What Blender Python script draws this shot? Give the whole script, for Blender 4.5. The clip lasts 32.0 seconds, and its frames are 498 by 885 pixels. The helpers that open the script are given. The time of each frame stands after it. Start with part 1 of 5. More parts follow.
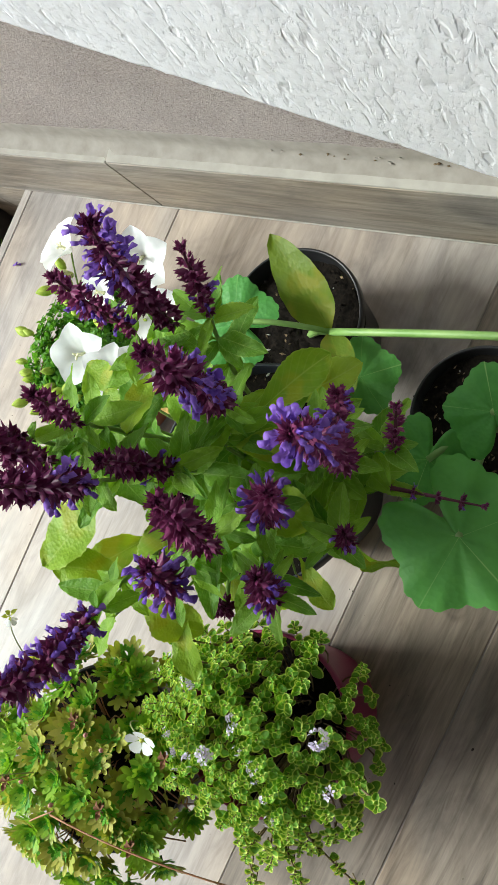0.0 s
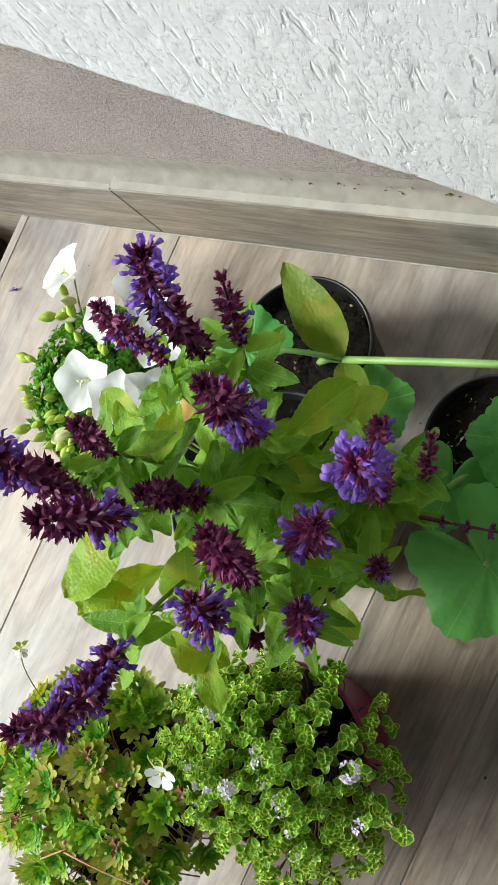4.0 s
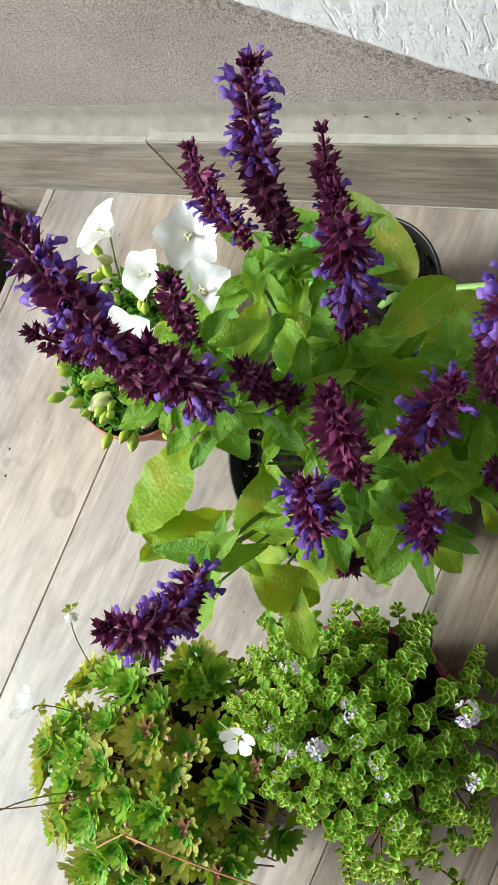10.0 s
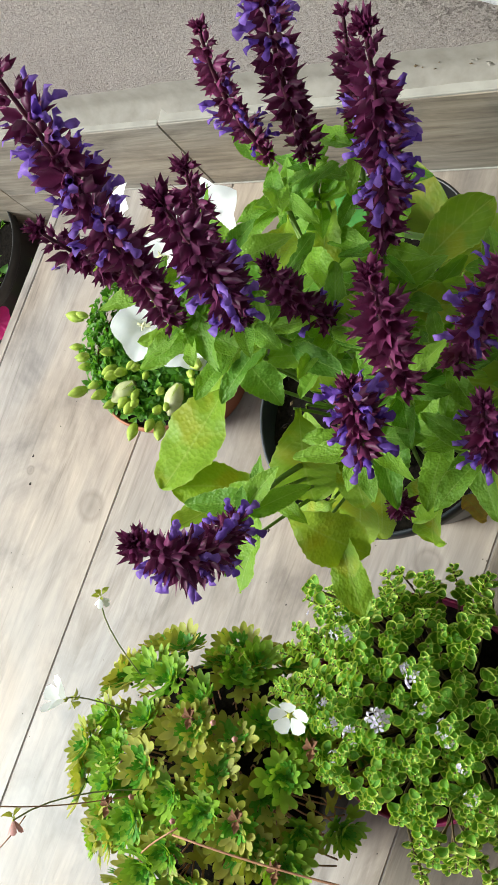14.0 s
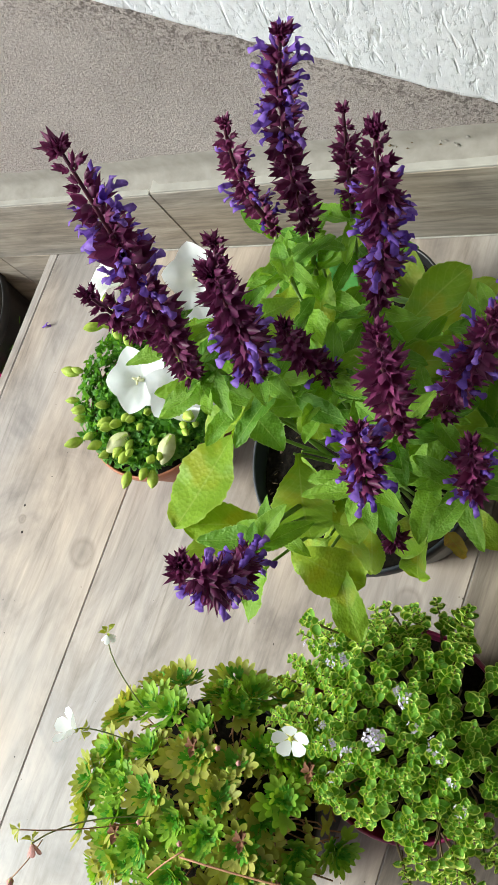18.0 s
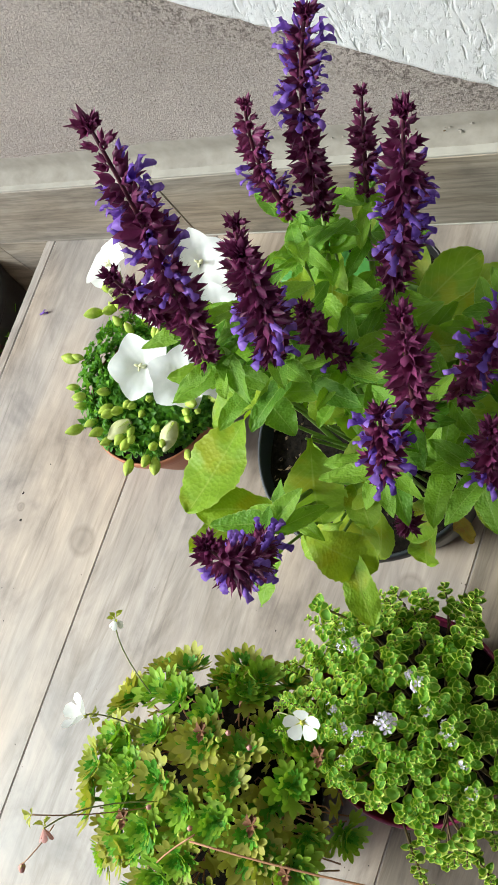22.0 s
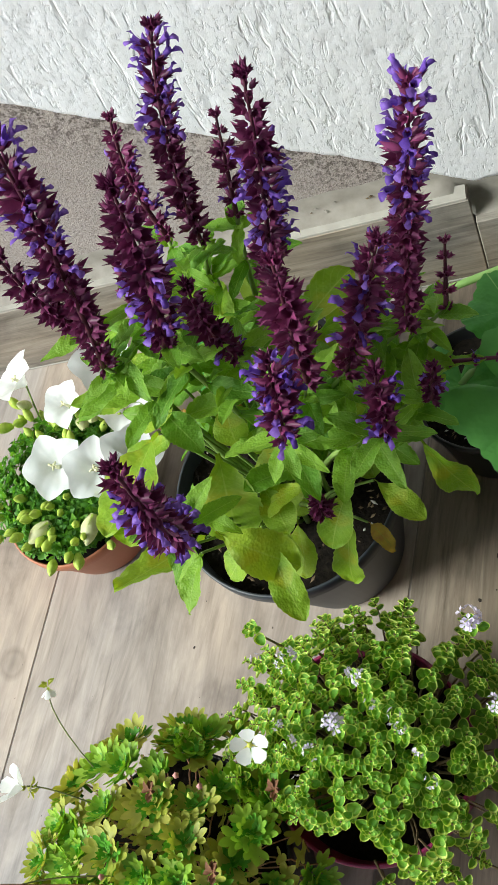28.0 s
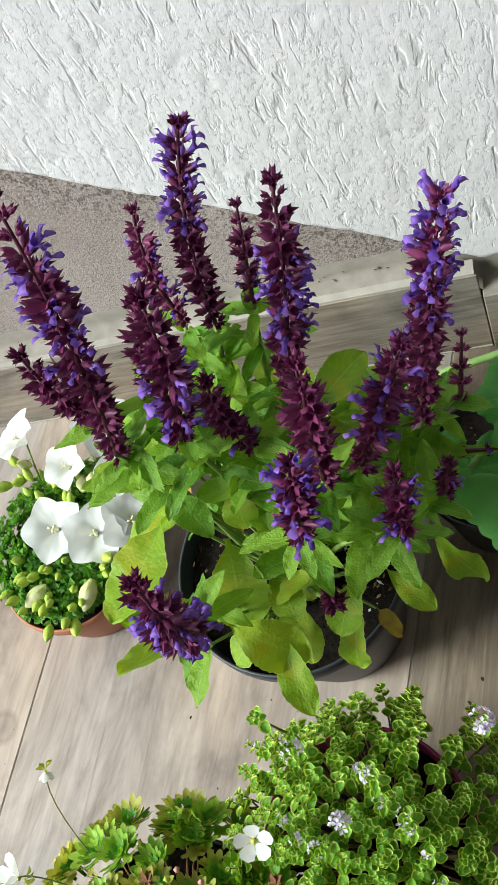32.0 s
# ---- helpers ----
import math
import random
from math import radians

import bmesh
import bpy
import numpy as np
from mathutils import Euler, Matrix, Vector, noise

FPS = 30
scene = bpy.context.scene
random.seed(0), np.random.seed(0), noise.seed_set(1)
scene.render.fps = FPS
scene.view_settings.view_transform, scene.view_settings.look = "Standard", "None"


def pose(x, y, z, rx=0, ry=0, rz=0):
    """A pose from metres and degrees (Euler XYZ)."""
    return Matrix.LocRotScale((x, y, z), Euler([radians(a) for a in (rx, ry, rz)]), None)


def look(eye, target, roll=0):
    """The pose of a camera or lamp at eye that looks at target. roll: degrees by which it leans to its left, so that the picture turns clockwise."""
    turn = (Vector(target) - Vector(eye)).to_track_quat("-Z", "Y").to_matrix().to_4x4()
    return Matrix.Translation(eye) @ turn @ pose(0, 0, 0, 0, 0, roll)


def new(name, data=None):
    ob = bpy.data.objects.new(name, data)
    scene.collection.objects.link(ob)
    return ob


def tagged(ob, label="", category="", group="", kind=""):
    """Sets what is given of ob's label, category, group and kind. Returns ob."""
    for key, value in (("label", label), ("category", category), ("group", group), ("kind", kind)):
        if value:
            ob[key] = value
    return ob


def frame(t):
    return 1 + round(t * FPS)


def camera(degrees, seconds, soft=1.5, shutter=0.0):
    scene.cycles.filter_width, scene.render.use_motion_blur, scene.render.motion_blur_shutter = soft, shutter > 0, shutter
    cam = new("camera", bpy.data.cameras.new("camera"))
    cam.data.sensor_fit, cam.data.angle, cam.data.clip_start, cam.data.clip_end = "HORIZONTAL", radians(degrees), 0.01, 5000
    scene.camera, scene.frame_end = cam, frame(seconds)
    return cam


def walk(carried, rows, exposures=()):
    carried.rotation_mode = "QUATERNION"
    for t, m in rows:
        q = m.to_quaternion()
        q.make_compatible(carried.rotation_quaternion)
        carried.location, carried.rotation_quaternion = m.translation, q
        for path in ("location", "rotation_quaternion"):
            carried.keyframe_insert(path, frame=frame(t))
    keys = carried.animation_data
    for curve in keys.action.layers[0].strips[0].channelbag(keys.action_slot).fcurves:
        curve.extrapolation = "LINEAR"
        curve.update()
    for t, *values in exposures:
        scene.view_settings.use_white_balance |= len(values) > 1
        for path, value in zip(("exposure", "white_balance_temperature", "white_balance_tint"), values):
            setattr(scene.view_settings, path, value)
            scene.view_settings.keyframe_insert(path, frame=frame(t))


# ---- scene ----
cam = camera(30.5, 32.0)
PATH = [
    (0, (0.389, -0.223, 0.659), (-0.534, -0.143, -1.113), -70.5),
    (0.5, (0.381, -0.223, 0.664), (-0.534, -0.139, -1.112), -70.3),
    (1, (0.382, -0.226, 0.668), (-0.528, -0.127, -1.111), -69.3),
    (1.5, (0.376, -0.233, 0.67), (-0.528, -0.108, -1.11), -67.9),
    (2, (0.375, -0.234, 0.671), (-0.521, -0.105, -1.112), -67.5),
    (2.5, (0.368, -0.225, 0.664), (-0.517, -0.1, -1.125), -67.6),
    (4.5, (0.359, -0.23, 0.672), (-0.495, -0.075, -1.129), -65.9),
    (5, (0.358, -0.232, 0.67), (-0.477, -0.074, -1.141), -65.6),
    (5.5, (0.354, -0.237, 0.66), (-0.471, -0.075, -1.155), -65.3),
    (6, (0.341, -0.25, 0.629), (-0.482, -0.087, -1.187), -65.3),
    (6.5, (0.333, -0.257, 0.616), (-0.488, -0.094, -1.201), -65.4),
    (7, (0.32, -0.266, 0.622), (-0.5, -0.103, -1.194), -65.5),
    (7.5, (0.313, -0.271, 0.631), (-0.519, -0.081, -1.178), -64.1),
    (8, (0.317, -0.278, 0.634), (-0.531, -0.05, -1.163), -62.2),
    (8.5, (0.316, -0.286, 0.634), (-0.54, -0.033, -1.156), -61.1),
    (9, (0.309, -0.288, 0.637), (-0.549, -0.032, -1.152), -61.2),
    (9.5, (0.308, -0.294, 0.633), (-0.548, -0.034, -1.156), -61.1),
    (10, (0.312, -0.298, 0.63), (-0.567, -0.042, -1.149), -61.8),
    (10.5, (0.339, -0.292, 0.596), (-0.592, -0.054, -1.158), -63.4),
    (11, (0.34, -0.288, 0.577), (-0.626, -0.071, -1.161), -64.9),
    (11.5, (0.343, -0.294, 0.591), (-0.655, -0.087, -1.131), -65.9),
    (12, (0.363, -0.301, 0.597), (-0.665, -0.097, -1.107), -66.9),
    (12.5, (0.338, -0.299, 0.594), (-0.691, -0.097, -1.109), -67.9),
    (13, (0.311, -0.312, 0.57), (-0.695, -0.076, -1.142), -66.6),
    (13.5, (0.302, -0.323, 0.575), (-0.682, -0.048, -1.145), -65.1),
    (14, (0.3, -0.337, 0.591), (-0.646, 0.003, -1.138), -62.0),
    (14.5, (0.306, -0.345, 0.6), (-0.613, 0.048, -1.132), -59.3),
    (16.5, (0.305, -0.359, 0.618), (-0.579, 0.108, -1.114), -55.5),
    (17, (0.303, -0.358, 0.623), (-0.578, 0.114, -1.109), -55.1),
    (17.5, (0.299, -0.356, 0.627), (-0.577, 0.12, -1.107), -54.6),
    (18, (0.3, -0.354, 0.633), (-0.575, 0.12, -1.102), -54.7),
    (18.5, (0.301, -0.359, 0.632), (-0.575, 0.116, -1.102), -54.7),
    (19, (0.296, -0.355, 0.633), (-0.575, 0.118, -1.104), -54.6),
    (19.5, (0.293, -0.354, 0.633), (-0.576, 0.116, -1.105), -54.7),
    (20, (0.292, -0.356, 0.633), (-0.572, 0.112, -1.109), -54.7),
    (20.5, (0.295, -0.358, 0.632), (-0.567, 0.107, -1.112), -54.8),
    (21, (0.29, -0.36, 0.633), (-0.562, 0.109, -1.114), -54.3),
    (21.5, (0.291, -0.357, 0.636), (-0.557, 0.104, -1.116), -54.7),
    (22, (0.288, -0.359, 0.637), (-0.555, 0.102, -1.117), -54.5),
    (22.5, (0.285, -0.364, 0.64), (-0.551, 0.097, -1.117), -54.3),
    (23, (0.279, -0.368, 0.64), (-0.547, 0.1, -1.12), -53.5),
    (23.5, (0.282, -0.375, 0.64), (-0.541, 0.1, -1.119), -53.0),
    (23.9, (0.309, -0.373, 0.645), (-0.517, 0.114, -1.11), -52.8),
    (24, (0.323, -0.372, 0.648), (-0.508, 0.121, -1.103), -52.7),
    (24.5, (0.354, -0.358, 0.66), (-0.479, 0.157, -1.084), -52.4),
    (25, (0.361, -0.358, 0.663), (-0.444, 0.216, -1.076), -50.2),
    (25.5, (0.349, -0.362, 0.661), (-0.43, 0.271, -1.069), -48.8),
    (27.5, (0.332, -0.43, 0.637), (-0.364, 0.437, -1.026), -43.0),
    (28, (0.299, -0.444, 0.613), (-0.385, 0.432, -1.049), -42.1),
    (28.5, (0.243, -0.475, 0.57), (-0.451, 0.389, -1.095), -42.9),
    (29, (0.186, -0.498, 0.546), (-0.507, 0.357, -1.124), -42.5),
    (29.5, (0.208, -0.491, 0.566), (-0.508, 0.358, -1.098), -43.3),
    (30, (0.244, -0.46, 0.59), (-0.473, 0.39, -1.072), -42.4),
    (30.5, (0.263, -0.442, 0.596), (-0.445, 0.425, -1.062), -41.4),
    (31, (0.272, -0.434, 0.598), (-0.417, 0.454, -1.056), -40.2),
    (31.5, (0.276, -0.425, 0.608), (-0.392, 0.489, -1.04), -38.8),
    (32, (0.29, -0.419, 0.625), (-0.357, 0.52, -1.018), -37.9),
]
walk(cam, [(t, look(eye, target, roll)) for t, eye, target, roll in PATH])

# ---- light ----
world = bpy.data.worlds.new("overcast_sky")
scene.world = world
world.use_nodes = True
wn = world.node_tree
sky = wn.nodes.new("ShaderNodeTexSky")
sky.sky_type, sky.sun_disc = "NISHITA", False
sky.sun_elevation, sky.sun_rotation = radians(34), radians(248)
sky.air_density, sky.dust_density, sky.ozone_density = 1.0, 2.0, 1.0
wn.nodes["Background"].inputs["Strength"].default_value = 0.085
wn.links.new(sky.outputs["Color"], wn.nodes["Background"].inputs["Color"])
sun = new("sun", bpy.data.lights.new("sun", "SUN"))
sun.data.energy, sun.data.angle, sun.data.color = 2.6, radians(24), (0.9, 1.0, 0.95)
sun.matrix_world = look((-2.0, -0.72, 1.65), (0, 0, 0))
scene.view_settings.exposure = 1.05


# ---- materials ----
def material(name, rough=0.6, spec=0.4):
    m = bpy.data.materials.new(name)
    m.use_nodes = True
    nt = m.node_tree
    b = nt.nodes["Principled BSDF"]
    b.inputs["Roughness"].default_value = rough
    b.inputs["Specular IOR Level"].default_value = spec
    return m, nt, b


def coords(nt, scale=(1, 1, 1), turn=0.0, kind="Object"):
    tc = nt.nodes.new("ShaderNodeTexCoord")
    mp = nt.nodes.new("ShaderNodeMapping")
    mp.inputs["Scale"].default_value = scale
    mp.inputs["Rotation"].default_value = (0, 0, turn)
    nt.links.new(tc.outputs[kind], mp.inputs["Vector"])
    return mp.outputs["Vector"]


def noise_tex(nt, vec, scale, detail=4.0, rough=0.55, distort=0.0):
    n = nt.nodes.new("ShaderNodeTexNoise")
    n.inputs["Scale"].default_value, n.inputs["Detail"].default_value = scale, detail
    n.inputs["Roughness"].default_value, n.inputs["Distortion"].default_value = rough, distort
    nt.links.new(vec, n.inputs["Vector"])
    return n.outputs["Fac"]


def ramp(nt, fac, stops):
    r = nt.nodes.new("ShaderNodeValToRGB")
    els = r.color_ramp.elements
    while len(els) < len(stops):
        els.new(0.5)
    for el, (pos, col) in zip(els, stops):
        el.position, el.color = pos, (*col, 1)
    nt.links.new(fac, r.inputs["Fac"])
    return r.outputs["Color"]


def mixed(nt, fac, a, b, how="MIX"):
    m = nt.nodes.new("ShaderNodeMix")
    m.data_type, m.blend_type = "RGBA", how
    for sock, v in (("Factor", fac), ("A", a), ("B", b)):
        s = [i for i in m.inputs if i.name == sock and (i.type == "VALUE" if sock == "Factor" else i.type == "RGBA")][0]
        if isinstance(v, (int, float)):
            s.default_value = v
        elif isinstance(v, tuple):
            s.default_value = (*v, 1)
        else:
            nt.links.new(v, s)
    return [o for o in m.outputs if o.type == "RGBA"][0]


def bump(nt, bsdf, height, strength, dist=0.002):
    b = nt.nodes.new("ShaderNodeBump")
    b.inputs["Strength"].default_value, b.inputs["Distance"].default_value = strength, dist
    nt.links.new(height, b.inputs["Height"])
    nt.links.new(b.outputs["Normal"], bsdf.inputs["Normal"])


def random_tint(nt, lo, hi):
    oi = nt.nodes.new("ShaderNodeObjectInfo")
    return ramp(nt, oi.outputs["Random"], [(0.0, lo), (1.0, hi)])


def wood_tile(name, turn, tone, rough=0.42, grain=0.42, knots=(), worn=0.5):
    m, nt, b = material(name, rough, 0.5)
    oi = nt.nodes.new("ShaderNodeObjectInfo")
    tc = nt.nodes.new("ShaderNodeTexCoord")
    add = nt.nodes.new("ShaderNodeVectorMath")
    add.operation = "ADD"
    sc = nt.nodes.new("ShaderNodeVectorMath")
    sc.operation = "SCALE"
    sc.inputs[0].default_value = (3.1, 1.7, 0.9)
    nt.links.new(oi.outputs["Random"], sc.inputs["Scale"])
    nt.links.new(tc.outputs["Object"], add.inputs[0])
    nt.links.new(sc.outputs[0], add.inputs[1])
    rot = nt.nodes.new("ShaderNodeMapping")
    rot.inputs["Rotation"].default_value = (0, 0, turn)
    nt.links.new(add.outputs[0], rot.inputs["Vector"])

    def squeezed(s):
        mp = nt.nodes.new("ShaderNodeMapping")
        mp.inputs["Scale"].default_value = s
        nt.links.new(rot.outputs["Vector"], mp.inputs["Vector"])
        return mp.outputs["Vector"]

    coarse = noise_tex(nt, squeezed((12, 3.4, 12)), 1.5, 5, 0.62, 2.6)
    fine = noise_tex(nt, squeezed((70, 5.0, 70)), 2.2, 6, 0.7, 0.8)
    patch = noise_tex(nt, squeezed((9, 5.0, 9)), 1.5, 5, 0.6, 1.2)
    warm = noise_tex(nt, squeezed((3.2, 1.6, 3.2)), 1.7, 3, 0.5, 1.0)
    streak = noise_tex(nt, squeezed((26, 1.3, 26)), 2.0, 4, 0.55, 3.0)
    tan = (tone[0] * 1.06, tone[1] * 0.98, tone[2] * 0.88)
    base = mixed(nt, ramp(nt, warm, [(0.4, (0, 0, 0)), (0.6, (1, 1, 1))]), tone, tan)
    c = mixed(nt, 0.85, base, ramp(nt, coarse, [(0.3, (0.62, 0.6, 0.58)), (0.5, (1, 1, 1)), (0.75, (1.22, 1.22, 1.22))]), "MULTIPLY")
    c = mixed(nt, grain, c, ramp(nt, fine, [(0.3, (0.5, 0.47, 0.45)), (0.62, (1.1, 1.08, 1.07))]), "MULTIPLY")
    c = mixed(nt, 0.8, c, ramp(nt, patch, [(0.33, (0.55, 0.55, 0.57)), (0.47, (0.92, 0.91, 0.9)), (0.65, (1.12, 1.1, 1.07))]), "MULTIPLY")
    c = mixed(nt, worn, c, ramp(nt, streak, [(0.28, (0.5, 0.47, 0.45)), (0.42, (1, 1, 1)), (0.6, (1, 1, 1)), (0.72, (1.2, 1.2, 1.22))]), "MULTIPLY")
    for kx, ky, kr in knots:
        d = nt.nodes.new("ShaderNodeVectorMath")
        d.operation = "DISTANCE"
        wob = nt.nodes.new("ShaderNodeVectorMath")
        wob.operation = "ADD"
        nz = nt.nodes.new("ShaderNodeTexNoise")
        nz.inputs["Scale"].default_value = 60
        nt.links.new(tc.outputs["Object"], nz.inputs["Vector"])
        ws = nt.nodes.new("ShaderNodeVectorMath")
        ws.operation = "SCALE"
        ws.inputs["Scale"].default_value = 0.005
        nt.links.new(nz.outputs["Color"], ws.inputs[0])
        nt.links.new(tc.outputs["Object"], wob.inputs[0])
        nt.links.new(ws.outputs[0], wob.inputs[1])
        nt.links.new(wob.outputs[0], d.inputs[0])
        d.inputs[1].default_value = (kx + 0.0025, ky + 0.0025, 0.0025)
        dv = nt.nodes.new("ShaderNodeMath")
        dv.operation = "DIVIDE"
        dv.inputs[1].default_value = kr * 1.6
        nt.links.new(d.outputs["Value"], dv.inputs[0])
        ring = ramp(nt, dv.outputs[0], [(0.0, (0.62, 0.61, 0.6)), (0.4, (0.8, 0.79, 0.78)), (0.55, (0.62, 0.6, 0.58)), (0.8, (1, 1, 1))])
        c = mixed(nt, 0.75, c, ring, "MULTIPLY")
    nt.links.new(c, b.inputs["Base Color"])
    nt.links.new(ramp(nt, patch, [(0.3, (rough * 0.8,) * 3), (0.7, (rough * 1.25,) * 3)]), b.inputs["Roughness"])
    bump(nt, b, fine, 0.25, 0.0006)
    return m


def leaf_material(name, lo, hi, vein=(0.3, 0.42, 0.12), spot=None, rough=0.5, side_veins=0.16, pebble=24.0, relief=0.0004, mottle=5.0, glow=0.35, veins=True, rib_share=0.5, margin=0.0, island=False):
    m, nt, b = material(name, rough, 0.32)
    tint = random_tint(nt, lo, hi)
    uv = coords(nt, kind="UV")
    ob = coords(nt)
    blotch = noise_tex(nt, ob, mottle, 4)
    c = mixed(nt, 0.5, tint, ramp(nt, blotch, [(0.3, (0.68, 0.74, 0.7)), (0.7, (1.18, 1.12, 0.95))]), "MULTIPLY")
    if spot:
        c = mixed(nt, ramp(nt, noise_tex(nt, ob, mottle * 0.6, 2), [(0.5, (0, 0, 0)), (0.66, (0.8,) * 3)]), c, spot)
    if island:
        geo = nt.nodes.new("ShaderNodeNewGeometry")
        c = mixed(nt, 1.0, c, ramp(nt, geo.outputs["Random Per Island"], [(0.0, (0.6, 0.7, 0.6)), (0.6, (1.05, 1.05, 1.0)), (1.0, (1.7, 1.35, 1.1))]), "MULTIPLY")
    cells = nt.nodes.new("ShaderNodeTexVoronoi")
    cells.inputs["Scale"].default_value = pebble
    nt.links.new(ob, cells.inputs["Vector"])
    if veins:
        sep = nt.nodes.new("ShaderNodeSeparateXYZ")
        nt.links.new(uv, sep.inputs[0])
        off = nt.nodes.new("ShaderNodeMath")
        off.operation = "SUBTRACT"
        off.inputs[1].default_value = 0.5
        nt.links.new(sep.outputs["Y"], off.inputs[0])
        dist = nt.nodes.new("ShaderNodeMath")
        dist.operation = "ABSOLUTE"
        nt.links.new(off.outputs[0], dist.inputs[0])
        rib = ramp(nt, dist.outputs[0], [(0.0, (rib_share,) * 3), (0.03, (0, 0, 0))])
        c = mixed(nt, rib, c, vein)
        if margin:
            c = mixed(nt, ramp(nt, dist.outputs[0], [(0.455, (0, 0, 0)), (0.49, (margin,) * 3)]), c, vein)
        side = nt.nodes.new("ShaderNodeMath")
        side.operation = "MULTIPLY_ADD"
        side.inputs[1].default_value = -0.55
        nt.links.new(dist.outputs[0], side.inputs[0])
        nt.links.new(sep.outputs["X"], side.inputs[2])
        rep = nt.nodes.new("ShaderNodeMath")
        rep.operation = "PINGPONG"
        rep.inputs[1].default_value = 0.055
        nt.links.new(side.outputs[0], rep.inputs[0])
        c = mixed(nt, ramp(nt, rep.outputs[0], [(0.0, (side_veins,) * 3), (0.014, (0, 0, 0))]), c, vein)
    nt.links.new(c, b.inputs["Base Color"])
    bump(nt, b, cells.outputs["Distance"], 0.6, relief)
    tr = nt.nodes.new("ShaderNodeBsdfTranslucent")
    nt.links.new(mixed(nt, 1.0, c, (1.5, 1.5, 0.7), "MULTIPLY"), tr.inputs["Color"])
    mx = nt.nodes.new("ShaderNodeMixShader")
    mx.inputs[0].default_value = glow
    nt.links.new(b.outputs[0], mx.inputs[1])
    nt.links.new(tr.outputs[0], mx.inputs[2])
    nt.links.new(mx.outputs[0], nt.nodes["Material Output"].inputs["Surface"])
    return m


def plain(name, lo, hi, rough=0.5, spec=0.4, scale=80.0, relief=0.2, glow=0.0, height=0.001):
    """Two tones over a fine noise, with a light bump."""
    m, nt, b = material(name, rough, spec)
    n = noise_tex(nt, coords(nt), scale, 5)
    c = ramp(nt, n, [(0.3, lo), (0.7, hi)])
    nt.links.new(c, b.inputs["Base Color"])
    bump(nt, b, n, relief, height)
    if glow:
        tr = nt.nodes.new("ShaderNodeBsdfTranslucent")
        nt.links.new(c, tr.inputs["Color"])
        mx = nt.nodes.new("ShaderNodeMixShader")
        mx.inputs[0].default_value = glow
        nt.links.new(b.outputs[0], mx.inputs[1])
        nt.links.new(tr.outputs[0], mx.inputs[2])
        nt.links.new(mx.outputs[0], nt.nodes["Material Output"].inputs["Surface"])
    return m


def stucco_material():
    m, nt, b = material("white_stucco", 0.9, 0.15)
    v = coords(nt)
    grit = noise_tex(nt, v, 420, 6, 0.8)
    flecks = noise_tex(nt, coords(nt, (1.0, 1.0, 0.55)), 330, 5, 0.7)
    cloud = noise_tex(nt, v, 9, 3)
    c = ramp(nt, grit, [(0.25, (0.74, 0.745, 0.79)), (0.5, (0.83, 0.835, 0.88))])
    c = mixed(nt, 0.3, c, ramp(nt, cloud, [(0.3, (0.9, 0.9, 0.92)), (0.7, (1, 1, 1))]), "MULTIPLY")
    rub = ramp(nt, noise_tex(nt, coords(nt, (1.0, 1.0, 0.3), 0.0), 140, 3, 0.55, 0.5), [(0.31, (0, 0, 0)), (0.43, (1, 1, 1))])
    pits = mixed(nt, 1.0, ramp(nt, flecks, [(0.27, (0, 0, 0)), (0.46, (0.9,) * 3), (0.75, (1, 1, 1))]), rub, "MULTIPLY")
    # the shade inside grooves and pits is also painted into the colour
    c = mixed(nt, 0.25, c, ramp(nt, pits, [(0.0, (0.5, 0.49, 0.48)), (0.4, (1, 1, 1))]), "MULTIPLY")
    h = mixed(nt, 0.22, pits, grit)
    nt.links.new(c, b.inputs["Base Color"])
    bump(nt, b, h, 0.46, 0.0019)
    return m


def plinth_material():
    m, nt, b = material("plinth_render", 0.9, 0.2)
    v = coords(nt)
    grit = noise_tex(nt, v, 520, 5, 0.75)
    cloud = noise_tex(nt, v, 7, 4)
    pits = nt.nodes.new("ShaderNodeTexVoronoi")
    pits.inputs["Scale"].default_value = 330
    nt.links.new(v, pits.inputs["Vector"])
    c = ramp(nt, grit, [(0.3, (0.27, 0.225, 0.21)), (0.5, (0.46, 0.405, 0.385)), (0.8, (0.6, 0.54, 0.52))])
    c = mixed(nt, 0.6, c, ramp(nt, cloud, [(0.32, (0.78, 0.76, 0.76)), (0.68, (1.14, 1.13, 1.14))]), "MULTIPLY")
    holes = mixed(nt, 1.0, ramp(nt, pits.outputs["Distance"], [(0.1, (0.35,) * 3), (0.24, (1, 1, 1))]), ramp(nt, noise_tex(nt, v, 22, 4), [(0.42, (1, 1, 1)), (0.55, (0, 0, 0))]), "LIGHTEN")
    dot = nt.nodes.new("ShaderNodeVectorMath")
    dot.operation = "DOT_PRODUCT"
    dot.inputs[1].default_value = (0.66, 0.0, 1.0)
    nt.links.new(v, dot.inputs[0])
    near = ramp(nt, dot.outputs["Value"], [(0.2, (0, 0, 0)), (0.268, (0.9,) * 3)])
    # pits near the stucco edge: their shade is painted as dark colour, without relief
    pit_shade = ramp(nt, noise_tex(nt, v, 260, 4, 0.7), [(0.42, (0.16, 0.14, 0.13)), (0.52, (1, 1, 1))])
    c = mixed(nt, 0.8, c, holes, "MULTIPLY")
    c = mixed(nt, near, c, mixed(nt, 1.0, c, pit_shade, "MULTIPLY"))
    nt.links.new(c, b.inputs["Base Color"])
    bump(nt, b, mixed(nt, 0.5, grit, holes, "MULTIPLY"), 0.8, 0.002)
    return m


